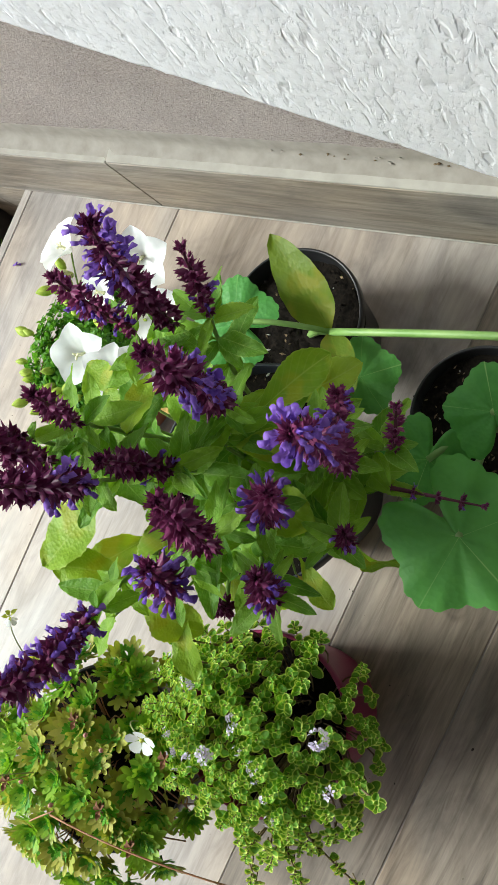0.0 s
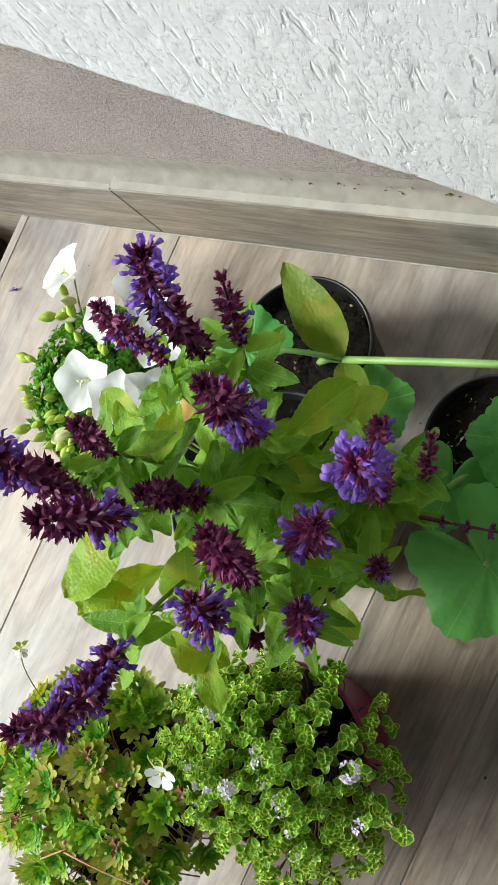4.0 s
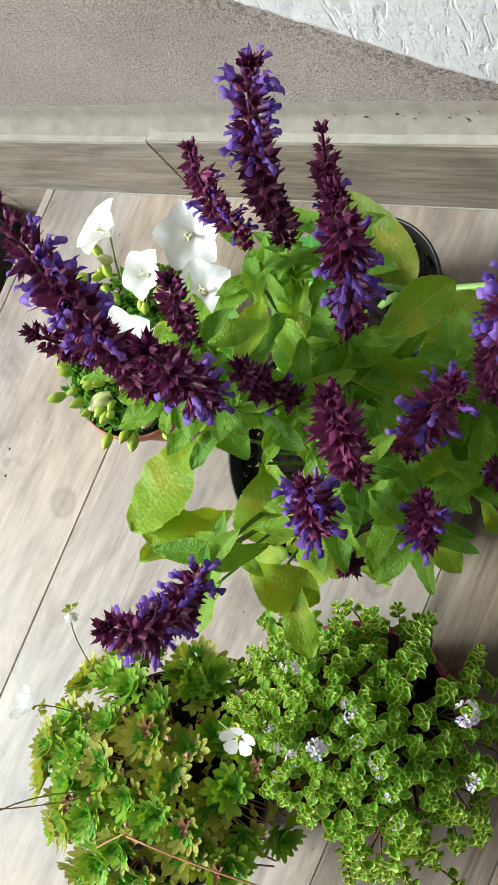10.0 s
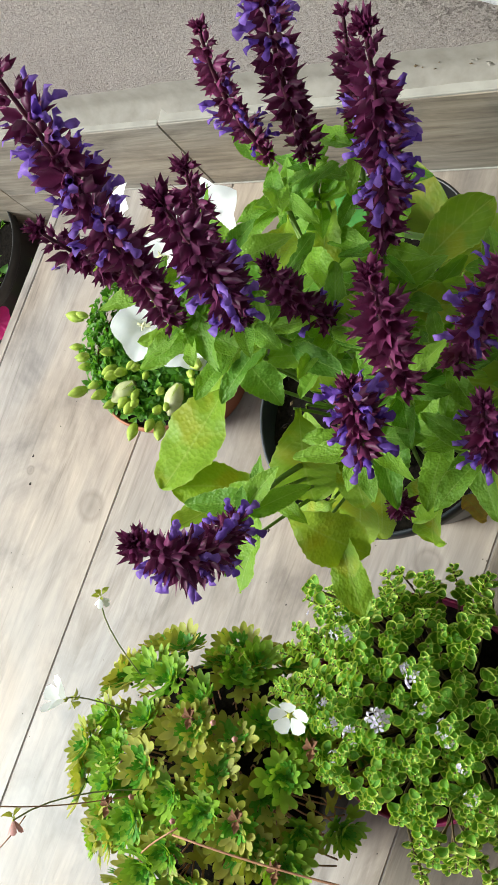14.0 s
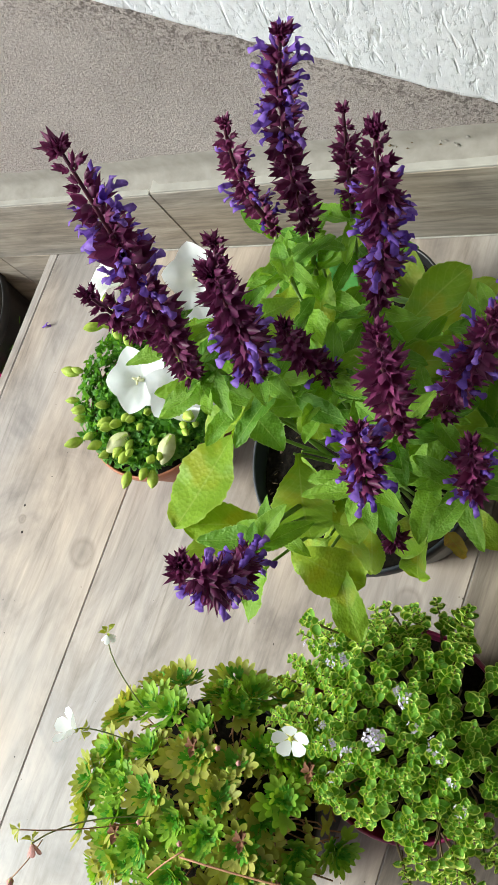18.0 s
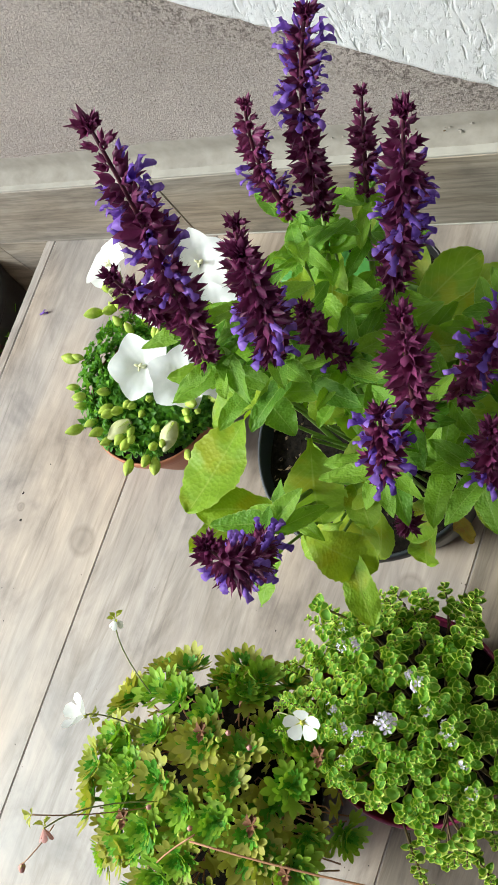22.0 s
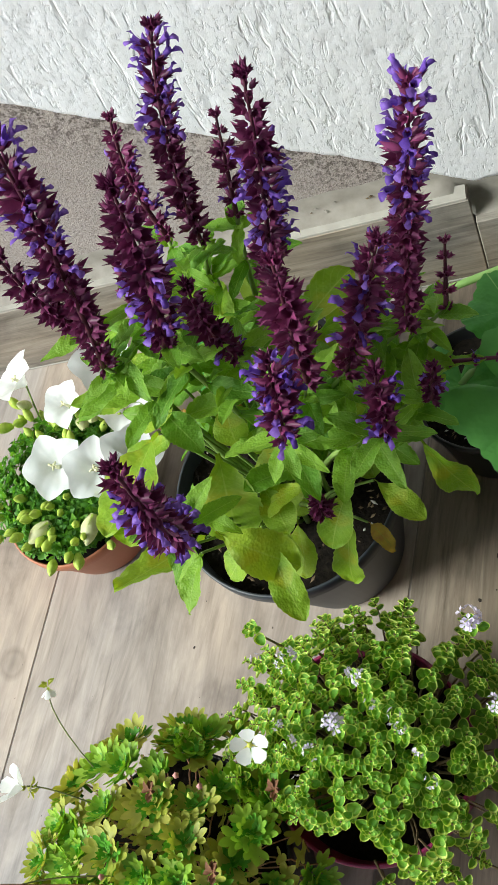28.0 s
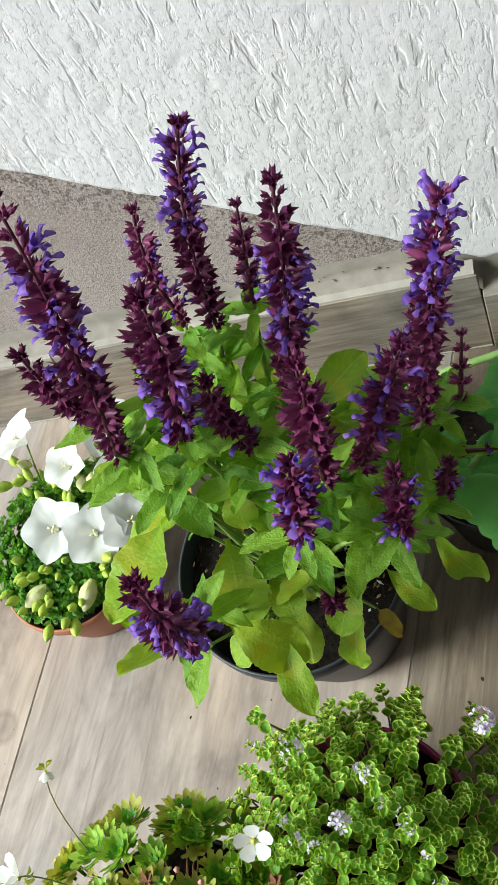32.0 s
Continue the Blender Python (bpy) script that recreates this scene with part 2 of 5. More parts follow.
SKEW = math.atan(0.187)
FLOOR_TILE = wood_tile("wood_look_floor_tile", SKEW, (0.385, 0.342, 0.318), knots=((-0.155, -0.285, 0.012), (0.125, -0.29, 0.009), (-0.225, -0.262, 0.004)))
# browner print, its tone also lowered to paint in the shade on the right
SHADED_BROWN_TILE = wood_tile("shaded_brown_wood_look_floor_tile", SKEW, (0.27, 0.228, 0.188), grain=0.85, knots=((0.241, -0.271, 0.009), (0.315, -0.335, 0.011)), worn=0.9)
SKIRT_TILE = wood_tile("wood_look_skirting_tile", radians(90), (0.34, 0.316, 0.282), 0.5, 0.9)
SKIRT_TILE.node_tree.nodes["Principled BSDF"].inputs["Specular IOR Level"].default_value = 0.3
STUCCO, PLINTH = stucco_material(), plinth_material()
# for the added side wall, dark so that it bounces little light
DARK_BLOCKER = plain("dark_blocker_render", (0.05, 0.045, 0.04), (0.08, 0.072, 0.065), 0.9, 0.1, 120)
BEAD = plain("pale_grout", (0.36, 0.335, 0.3), (0.46, 0.435, 0.4), 0.85, 0.15, 200)
JOINT = plain("joint_filler", (0.34, 0.318, 0.285), (0.43, 0.405, 0.365), 0.85, 0.15, 60)
MORTAR = plain("mortar", (0.25, 0.226, 0.2), (0.33, 0.302, 0.27), 0.85, 0.15, 90, 0.25)
GROUT = plain("grout", (0.16, 0.14, 0.125), (0.3, 0.265, 0.24), 0.9, 0.1, 60)
SOIL = plain("potting_soil", (0.003, 0.0025, 0.002), (0.016, 0.012, 0.009), 0.95, 0.1, 350, 1.0)
CHIP = plain("bark_chip", (0.07, 0.045, 0.025), (0.22, 0.16, 0.1), 0.9, 0.1, 120)
PERLITE = plain("perlite", (0.4, 0.39, 0.36), (0.55, 0.54, 0.5), 0.9, 0.1, 200)
BLACK_POT = plain("black_plastic", (0.012, 0.012, 0.013), (0.02, 0.02, 0.022), 0.38, 0.5, 40, 0.05)
GREY_POT = plain("anthracite_plastic", (0.02, 0.024, 0.032), (0.032, 0.038, 0.05), 0.45, 0.5, 40, 0.08)
TERRA = plain("terracotta_plastic", (0.36, 0.12, 0.06), (0.43, 0.155, 0.08), 0.55, 0.4, 30, 0.05)
MAGENTA = plain("magenta_plastic", (0.24, 0.012, 0.075), (0.31, 0.02, 0.1), 0.4, 0.5, 30, 0.05)
SALVIA_LEAF = leaf_material("salvia_leaf", (0.11, 0.275, 0.028), (0.25, 0.44, 0.045), vein=(0.36, 0.5, 0.14), relief=0.0006, glow=0.42, margin=0.55)
SALVIA_OLD = leaf_material("salvia_lower_leaf", (0.195, 0.35, 0.022), (0.335, 0.465, 0.034), vein=(0.4, 0.5, 0.11), margin=0.4, spot=(0.34, 0.37, 0.016), pebble=30.0, relief=0.0005)
SALVIA_DRY = leaf_material("salvia_withered_leaf", (0.42, 0.34, 0.06), (0.5, 0.3, 0.1), spot=(0.4, 0.2, 0.08))
SALVIA_STEM = plain("salvia_stem", (0.15, 0.25, 0.055), (0.24, 0.35, 0.09), 0.6, 0.3, 150)
PALE_STEM = plain("pale_flower_stalk", (0.22, 0.26, 0.1), (0.34, 0.34, 0.16), 0.6, 0.3, 150)
STALK_DARK = plain("spike_stalk", (0.06, 0.012, 0.03), (0.12, 0.03, 0.05), 0.6, 0.3, 150)


def petal_material(name, lo, hi, glow=0.3, rough=0.5):
    m, nt, b = material(name, rough, 0.3)
    c = random_tint(nt, lo, hi)
    geo = nt.nodes.new("ShaderNodeNewGeometry")
    c = mixed(nt, 0.7, c, ramp(nt, geo.outputs["Random Per Island"], [(0.0, (0.6, 0.6, 0.6)), (1.0, (1.3, 1.25, 1.25))]), "MULTIPLY")
    c = mixed(nt, 0.5, c, ramp(nt, noise_tex(nt, coords(nt), 420, 3), [(0.3, (0.7, 0.7, 0.7)), (0.7, (1.2, 1.2, 1.2))]), "MULTIPLY")
    nt.links.new(c, b.inputs["Base Color"])
    tr = nt.nodes.new("ShaderNodeBsdfTranslucent")
    nt.links.new(c, tr.inputs["Color"])
    mx = nt.nodes.new("ShaderNodeMixShader")
    mx.inputs[0].default_value = glow
    nt.links.new(b.outputs[0], mx.inputs[1])
    nt.links.new(tr.outputs[0], mx.inputs[2])
    nt.links.new(mx.outputs[0], nt.nodes["Material Output"].inputs["Surface"])
    return m


CALYX = petal_material("maroon_calyx", (0.12, 0.018, 0.07), (0.27, 0.055, 0.155), 0.22, 0.45)
COROLLA = petal_material("violet_corolla", (0.14, 0.06, 0.42), (0.29, 0.15, 0.6), 0.3)
WHITE_PETAL = plain("white_petal", (0.86, 0.88, 0.88), (0.92, 0.92, 0.92), 0.5, 0.2, 5, 0.3, 0.3, 0.0004)
CREAM_BUD = plain("cream_bud", (0.62, 0.64, 0.3), (0.76, 0.76, 0.46), 0.5, 0.3, 6, 0.2, 0.2, 0.0004)
GREEN_BUD = plain("green_bud", (0.4, 0.56, 0.06), (0.56, 0.68, 0.14), 0.5, 0.3, 6, 0.2, 0.2, 0.0003)
PISTIL = plain("pistil", (0.7, 0.7, 0.4), (0.8, 0.78, 0.52), 0.6)
YELLOW_EYE = plain("yellow_eye", (0.42, 0.46, 0.06), (0.58, 0.58, 0.1), 0.6)
BELL_LEAF = leaf_material("bellflower_leaf", (0.1, 0.28, 0.04), (0.17, 0.385, 0.07), veins=False, mottle=60.0, pebble=300.0, relief=0.0001, island=True)
SAX_LEAF = leaf_material("saxifrage_leaf", (0.2, 0.4, 0.035), (0.32, 0.5, 0.06), veins=False, glow=0.25, pebble=7.0, relief=0.0001, mottle=2.0)
SAX_OLIVE = leaf_material("saxifrage_olive_leaf", (0.32, 0.37, 0.05), (0.46, 0.44, 0.11), veins=False, glow=0.25, pebble=7.0, relief=0.0001, mottle=2.0)
SAX_HEART = leaf_material("saxifrage_heart", (0.075, 0.3, 0.02), (0.14, 0.41, 0.04), veins=False, glow=0.2, pebble=7.0, relief=0.0001, mottle=2.0)
DRY = plain("dry_flower", (0.13, 0.05, 0.025), (0.28, 0.13, 0.06), 0.8)
RED_STEM = plain("reddish_stem", (0.35, 0.15, 0.09), (0.48, 0.26, 0.13), 0.6)
PINK_BUD = plain("pink_bud", (0.6, 0.28, 0.26), (0.72, 0.4, 0.36), 0.6, 0.3, 6, 0.1, 0.2, 0.0003)
THYME_LEAF = leaf_material("thyme_leaf", (0.1, 0.31, 0.03), (0.2, 0.44, 0.05), veins=False, rough=0.45, glow=0.3, spot=(0.26, 0.4, 0.06), pebble=500.0, relief=0.0001, mottle=60.0)
THYME_EDGE = leaf_material("thyme_leaf_margin", (0.54, 0.7, 0.12), (0.74, 0.83, 0.25), veins=False, rough=0.45, glow=0.2, pebble=500.0, relief=0.0001, mottle=80.0)
THYME_STEM = plain("thyme_stem", (0.12, 0.08, 0.04), (0.2, 0.15, 0.07), 0.7)
LILAC = plain("lilac_petal", (0.7, 0.62, 0.8), (0.84, 0.78, 0.9), 0.5, 0.2, 60, 0.05, 0.3)
SQUASH_LEAF = leaf_material("squash_leaf", (0.075, 0.29, 0.06), (0.12, 0.37, 0.08), vein=(0.3, 0.52, 0.18), rib_share=0.85, side_veins=0.0, pebble=12.0, relief=0.0005, mottle=3.0, glow=0.25)
COTY_LEAF = leaf_material("cotyledon", (0.12, 0.2, 0.012), (0.17, 0.24, 0.016), vein=(0.22, 0.26, 0.03), spot=(0.24, 0.24, 0.02))
SQUASH_STEM = plain("squash_stem", (0.155, 0.3, 0.07), (0.24, 0.39, 0.12), 0.45, 0.4, 60)
PINK = petal_material("pink_petal", (0.6, 0.02, 0.18), (0.7, 0.05, 0.25), 0.2)
SPECK = plain("dark_speck", (0.02, 0.015, 0.012), (0.05, 0.035, 0.03), 0.9)


# ---- building blocks ----
def mesh_of(name, verts, faces, mats, slots=None, uvs=None, smooth=True):
    me = bpy.data.meshes.new(name)
    me.from_pydata([tuple(v) for v in verts], [], faces)
    for m in mats:
        me.materials.append(m)
    if slots:
        me.polygons.foreach_set("material_index", slots)
    if smooth:
        me.polygons.foreach_set("use_smooth", [True] * len(faces))
    if uvs:
        layer = me.uv_layers.new(name="UVMap")
        for loop in me.loops:
            layer.data[loop.index].uv = uvs[loop.vertex_index]
    me.update()
    return me


def part(name, me, parent, label="", m=None):
    ob = new(name, me)
    ob.parent = parent
    if m is not None:
        ob.matrix_local = m
    if label:
        ob["label"] = label
    return ob


def thing(name, label, category, group="", at=(0, 0, 0)):
    ob = new(name)
    ob.empty_display_size = 0.02
    ob.location = at
    return tagged(ob, label, category, group)


def structure(name, me, label):
    return tagged(new(name, me), label, name.split("_")[0], kind="structure")


def lathe(name, profile, mat, seg=48):
    """profile: (radius, height) from the outer foot over the rim to the inner foot."""
    verts, faces = [], []
    for r, z in profile:
        for k in range(seg):
            a = 2 * math.pi * k / seg
            verts.append((r * math.cos(a), r * math.sin(a), z))
    for i in range(len(profile) - 1):
        for k in range(seg):
            a, b = i * seg + k, i * seg + (k + 1) % seg
            faces.append((a, b, b + seg, a + seg))
    return mesh_of(name, verts, faces, [mat])


def pot_profile(r, rb, h, rim=0.004, lip=0.008, wall=0.0018):
    return [(0.001, 0.0), (rb * 0.96, 0.0), (rb, 0.002), (r - rim * 0.8, h - lip - 0.001), (r - 0.001, h - lip), (r, h - lip + 0.001), (r, h - 0.001),
            (r - 0.0008, h), (r - wall, h), (r - wall - 0.0004, h - 0.001), (r - wall - 0.0012, h - lip), (rb - wall, 0.004), (0.001, 0.004)]


def soil_mesh(r, z, rough=0.004, dome=0.004, seed=0):
    rnd = random.Random(seed)
    verts, faces, n, rings = [(0, 0, z + dome)], [], 40, 12
    for i in range(1, rings + 1):
        for k in range(n):
            a, q = 2 * math.pi * k / n, r * i / rings
            p = Vector((q * math.cos(a), q * math.sin(a), 0))
            verts.append((p.x, p.y, z + dome * (1 - (i / rings) ** 2) + rough * (noise.noise(p * 160 + Vector((seed, 0, 0))) + 0.6 * rnd.uniform(-1, 1)) * 0.6))
    for k in range(n):
        faces.append((0, 1 + k, 1 + (k + 1) % n))
    for i in range(rings - 1):
        for k in range(n):
            a, b = 1 + i * n + k, 1 + i * n + (k + 1) % n
            faces.append((a, a + n, b + n, b))
    return mesh_of("soil", verts, faces, [SOIL])


def crumbs_mesh(r, z, count, mats, size, seed):
    rnd = random.Random(seed)
    verts, faces, slots = [], [], []
    for _ in range(count):
        a, q = rnd.uniform(0, 6.28), r * math.sqrt(rnd.random())
        c = Vector((q * math.cos(a), q * math.sin(a), z + rnd.uniform(0, 0.002)))
        rot = Euler((rnd.uniform(-0.5, 0.5), rnd.uniform(-0.5, 0.5), rnd.uniform(0, 6.28))).to_matrix()
        s = size * rnd.uniform(0.4, 1.3)
        dims = (s * rnd.uniform(0.8, 2.4), s * 0.7, s * 0.4)
        base = len(verts)
        for sx, sy, sz in ((-1, 0, 0), (1, 0, 0), (0, -1, 0), (0, 1, 0), (0, 0, -1), (0, 0, 1)):
            verts.append(c + rot @ Vector((sx * dims[0], sy * dims[1], sz * dims[2])))
        for f in ((0, 2, 5), (2, 1, 5), (1, 3, 5), (3, 0, 5), (2, 0, 4), (1, 2, 4), (3, 1, 4), (0, 3, 4)):
            faces.append(tuple(base + i for i in f))
            slots.append(0)
        pick = rnd.randrange(len(mats))
        slots[-8:] = [pick] * 8
    return mesh_of("crumbs", verts, faces, mats, slots, smooth=False)


def tube(verts, faces, points, radii, seg=6):
    """Adds a bent, tapered rod through points."""
    base = len(verts)
    up = Vector((0.3, 0.5, 0.8))
    for i, p in enumerate(points):
        t = (points[min(i + 1, len(points) - 1)] - points[max(i - 1, 0)]).normalized()
        a = t.cross(up)
        a = (a if a.length > 1e-4 else t.cross(Vector((1, 0, 0)))).normalized()
        b = t.cross(a)
        for k in range(seg):
            w = 2 * math.pi * k / seg
            verts.append(p + (a * math.cos(w) + b * math.sin(w)) * radii[i])
    for i in range(len(points) - 1):
        for k in range(seg):
            q, r = base + i * seg + k, base + i * seg + (k + 1) % seg
            faces.append((q, r, r + seg, q + seg))
    faces.append(tuple(base + k for k in reversed(range(seg))))
    faces.append(tuple(base + (len(points) - 1) * seg + k for k in range(seg)))


def bend(a, b, lift, n=8):
    """Points from a to b, bowed by the vector lift."""
    return [a.lerp(b, i / n) + lift * (4 * (i / n) * (1 - i / n)) for i in range(n + 1)]


def rod(name, points, radii, mat, parent, label="", seg=6):
    verts, faces = [], []
    tube(verts, faces, points, radii, seg)
    return part(name, mesh_of(name, verts, faces, [mat]), parent, label)


def leaf_mesh(name, mat, width=0.42, droop=0.25, fold=0.18, wave=0.04, teeth=0.02, tip=1.0, nx=14, ny=6, seed=0, round_base=0.5, stalk=0.08):
    """A blade of length 1 along x with a folded midrib, bowed down, wavy, with a scalloped edge."""
    verts, uvs, faces = [], [], []
    ph = seed * 1.7
    nx = max(nx, 30) if teeth else nx
    for i in range(nx + 1):
        u = i / nx
        s = max(0.0, (u - stalk) / (1 - stalk))
        half = width * 0.5 * (math.sin(math.pi * s ** round_base) ** 0.62 if 0 < s < 1 else 0.0) * (1 - 0.2 * s * tip)
        half = max(half, 0.012 if u < 0.97 else 0.001)
        half *= 1 + teeth * 1.6 * math.sin(u * 82 + ph) * (1 if u > 0.15 else 0)
        for j in range(-ny // 2, ny // 2 + 1):
            v = j / (ny / 2)
            y = v * half
            z = -droop * u * u + fold * abs(v) * half * 2 * (1 - 0.4 * u) + wave * math.sin(u * 9 + ph + v * 1.3) * abs(v) + 0.012 * math.sin(u * 30 + abs(v) * 5)* abs(v)
            verts.append((u, y + 0.03 * math.sin(u * 3 + ph), z))
            uvs.append((u, 0.5 + v * 0.5))
    row = 2 * (ny // 2) + 1
    for i in range(nx):
        for j in range(row - 1):
            a = i * row + j
            faces.append((a, a + row, a + row + 1, a + 1))
    return mesh_of(name, verts, faces, [mat], uvs=uvs)


def aim(base, tip, up=(0, 0, 1), wide=1.0, roll=0.0):
    """The pose that lays a blade of length 1 from base to tip, its top towards up."""
    base, tip = Vector(base), Vector(tip)
    x = tip - base
    length = x.length
    x.normalize()
    z = Vector(up) - x * x.dot(Vector(up))
    z = z.normalized() if z.length > 1e-5 else x.orthogonal().normalized()
    y = z.cross(x)
    m = Matrix((x * length, y * length * wide, z * length)).transposed().to_4x4()
    return Matrix.Translation(base) @ m @ Matrix.Rotation(roll, 4, "X")


def box_mesh(name, lo, hi, mat, chamfer=0.0008):
    bm = bmesh.new()
    bmesh.ops.create_cube(bm, size=1)
    for v in bm.verts:
        v.co = Vector([lo[i] + (v.co[i] + 0.5) * (hi[i] - lo[i]) for i in range(3)])
    if chamfer:
        bmesh.ops.bevel(bm, geom=bm.edges[:], offset=chamfer, segments=1, affect="EDGES")
    me = bpy.data.meshes.new(name)
    bm.to_mesh(me)
    bm.free()
    me.materials.append(mat)
    return me


def prism(name, outline, z0, z1, mat, chamfer=0.0008):
    """A flat tile on a convex outline (anticlockwise), with a chamfered top edge."""
    n = len(outline)
    c = Vector((sum(p[0] for p in outline) / n, sum(p[1] for p in outline) / n))
    inner = []
    for i in range(n):
        p, a, b = Vector(outline[i]), Vector(outline[i - 1]), Vector(outline[(i + 1) % n])
        d = ((a - p).normalized() + (b - p).normalized())
        inner.append(p + (d.normalized() if d.length > 1e-6 else (c - p).normalized()) * chamfer * 1.5)
    verts = [(*p, z1) for p in inner] + [(*p, z1 - chamfer) for p in outline] + [(*p, z0) for p in outline]
    faces = [tuple(range(n)), tuple(reversed(range(2 * n, 3 * n)))]
    for i in range(n):
        j = (i + 1) % n
        faces += [(i + n, j + n, j, i), (i + 2 * n, j + 2 * n, j + n, i + n)]
    return mesh_of(name, verts, faces, [mat], smooth=False)


# ---- the large structure ----
def seam_x(x, y):
    """A joint of the floor, named by its x at y = -0.25, runs askew to the wall."""
    return x + 0.187 * (y + 0.25)


EDGE = -0.3125
FAR = -2.2
SEAMS = (EDGE, EDGE + 0.0105, -0.128, 0.171, 0.276, 0.481, 0.681, 0.881, 1.081, 1.281)
LOWER = -0.17


def quad_sheet(x0, x1, y0, y1, z, name, mat):
    o = [(seam_x(x0, y1), y1), (seam_x(x1, y1), y1), (seam_x(x1, y0), y0), (seam_x(x0, y0), y0)]
    return mesh_of(name, [(*p, z) for p in o], [(0, 1, 2, 3)], [mat], smooth=False)


floor = structure("floor_landing", quad_sheet(EDGE + 0.001, SEAMS[-1], -0.001, FAR, -0.0006, "floor", GROUT), "greyish brown wood-look tile landing with narrow dark joints")
floor["category"] = "floor"
for a, b in zip(SEAMS, SEAMS[1:]):
    g = 0.0003
    o = [(seam_x(a + g, FAR), FAR), (seam_x(b - g, FAR), FAR), (seam_x(b - g, -0.0008), -0.0008), (seam_x(a + g, -0.0008), -0.0008)]
    # right-hand planks take the tile with shade in its colour
    part("plank_tile", prism("plank_tile", o, -0.012, 0.0, SHADED_BROWN_TILE if 0.1 < a < 0.6 else FLOOR_TILE), floor)
slab = structure("step_riser", quad_sheet(EDGE, SEAMS[-1], 0.0, FAR, -0.013, "step", GROUT), "tiled riser of the landing above the lower step")
slab["category"] = "step"
o = [(seam_x(EDGE + 0.004, FAR), FAR), (seam_x(SEAMS[-1], FAR), FAR), (seam_x(SEAMS[-1], -0.002), -0.002), (seam_x(EDGE + 0.004, -0.002), -0.002)]
part("riser_tile", prism("riser_tile", o, LOWER, -0.0135, FLOOR_TILE), slab)
lower = structure("floor_lower_step", quad_sheet(-3.0, EDGE + 0.05, 0.03, FAR, LOWER, "lower_step", FLOOR_TILE), "wood-look tiled lower step beside the landing")
lower["category"] = "step"

# wall behind: plinth, tapering up to the stucco's slanting lower edge
WALL_Y = 0.013


def stucco_edge(x):
    return max(0.277 - 0.66 * x, 0.108)


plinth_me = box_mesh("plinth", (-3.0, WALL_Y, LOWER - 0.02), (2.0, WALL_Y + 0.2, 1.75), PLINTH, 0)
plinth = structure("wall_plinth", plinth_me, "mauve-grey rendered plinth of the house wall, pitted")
plinth["category"] = "wall"


def stucco_mesh():
    """Rubbed plaster, 2 cm proud of the plinth, with grooves and a slanting, slightly ragged lower edge."""
    verts, faces = [], []
    xs = [-3.0, -2.0, -1.2, -0.7] + [-0.5 + 0.0026 * i for i in range(462)] + [0.8, 1.2, 2.0]
    hs = [0.0028 * i for i in range(190)] + [0.6, 0.8, 1.1, 1.6]
    front = -0.007
    for h in hs:
        for x in xs:
            rag = 0.0025 * noise.noise(Vector((x * 70, 3.0, 0))) + 0.004 * noise.noise(Vector((x * 14, 9.0, 0)))
            z = stucco_edge(x) + rag * max(0.0, 1 - h * 8) + h
            z = min(z, 1.75)
            p = Vector((x * 130, z * 44, 0))
            g = noise.noise(p + 1.6 * Vector((noise.noise(Vector((x * 60, z * 60, 4))), 0, 0)))
            groove = -0.0005 * min(1.0, max(0.0, (-g - 0.42)) * 9.0)
            grain = 0.0003 * noise.noise(Vector((x * 330, z * 260, 2))) + 0.0003 * noise.noise(Vector((x * 700, z * 700, 5)))
            lump = 0.0003 * noise.noise(Vector((x * 60, z * 40, 8)))
            y = front - grain - groove * 1.0 - lump
            if h < 0.001:
                y = front + 0.004
            verts.append((x, y, z))
    w = len(xs)
    for i in range(len(hs) - 1):
        for j in range(w - 1):
            a = i * w + j
            faces.append((a, a + 1, a + w + 1, a + w))
    base = len(verts)
    for x in xs:
        verts.append((x, WALL_Y + 0.002, stucco_edge(x) + 0.003))
    for j in range(w - 1):
        faces.append((base + j, base + j + 1, j + 1, j))
    return mesh_of("stucco", verts, faces, [STUCCO])


stucco = structure("wall_stucco", stucco_mesh(), "white rough rubbed stucco wall with a slanting lower edge")
stucco["category"] = "wall"

# skirting of cut tiles, mortar on top
SKIRT_H = 0.091
skirting = tagged(new("baseboard"), "cut wood-look tile skirting with a pale mortar top", "baseboard", kind="structure")
for lo, hi, z0, top, y in ((-1.2, seam_x(EDGE, 0) - 0.062, LOWER, SKIRT_H - 0.006, -0.006), (seam_x(EDGE, 0) - 0.061, -0.1006, 0.0006, SKIRT_H - 0.003, -0.006), (-0.0996, 0.248, 0.0006, SKIRT_H, -0.006), (0.2495, 0.75, 0.0006, SKIRT_H - 0.02, -0.011)):
    part("skirting_tile", box_mesh("skirting_tile", (lo, y, z0), (hi, y + 0.015, top), SKIRT_TILE, 0.0006), skirting)
part("skirting_tile", box_mesh("skirting_tile", (-0.34, -0.0057, LOWER), (seam_x(EDGE, 0) - 0.001, 0.0088, 0.0), SKIRT_TILE, 0.0006), skirting)


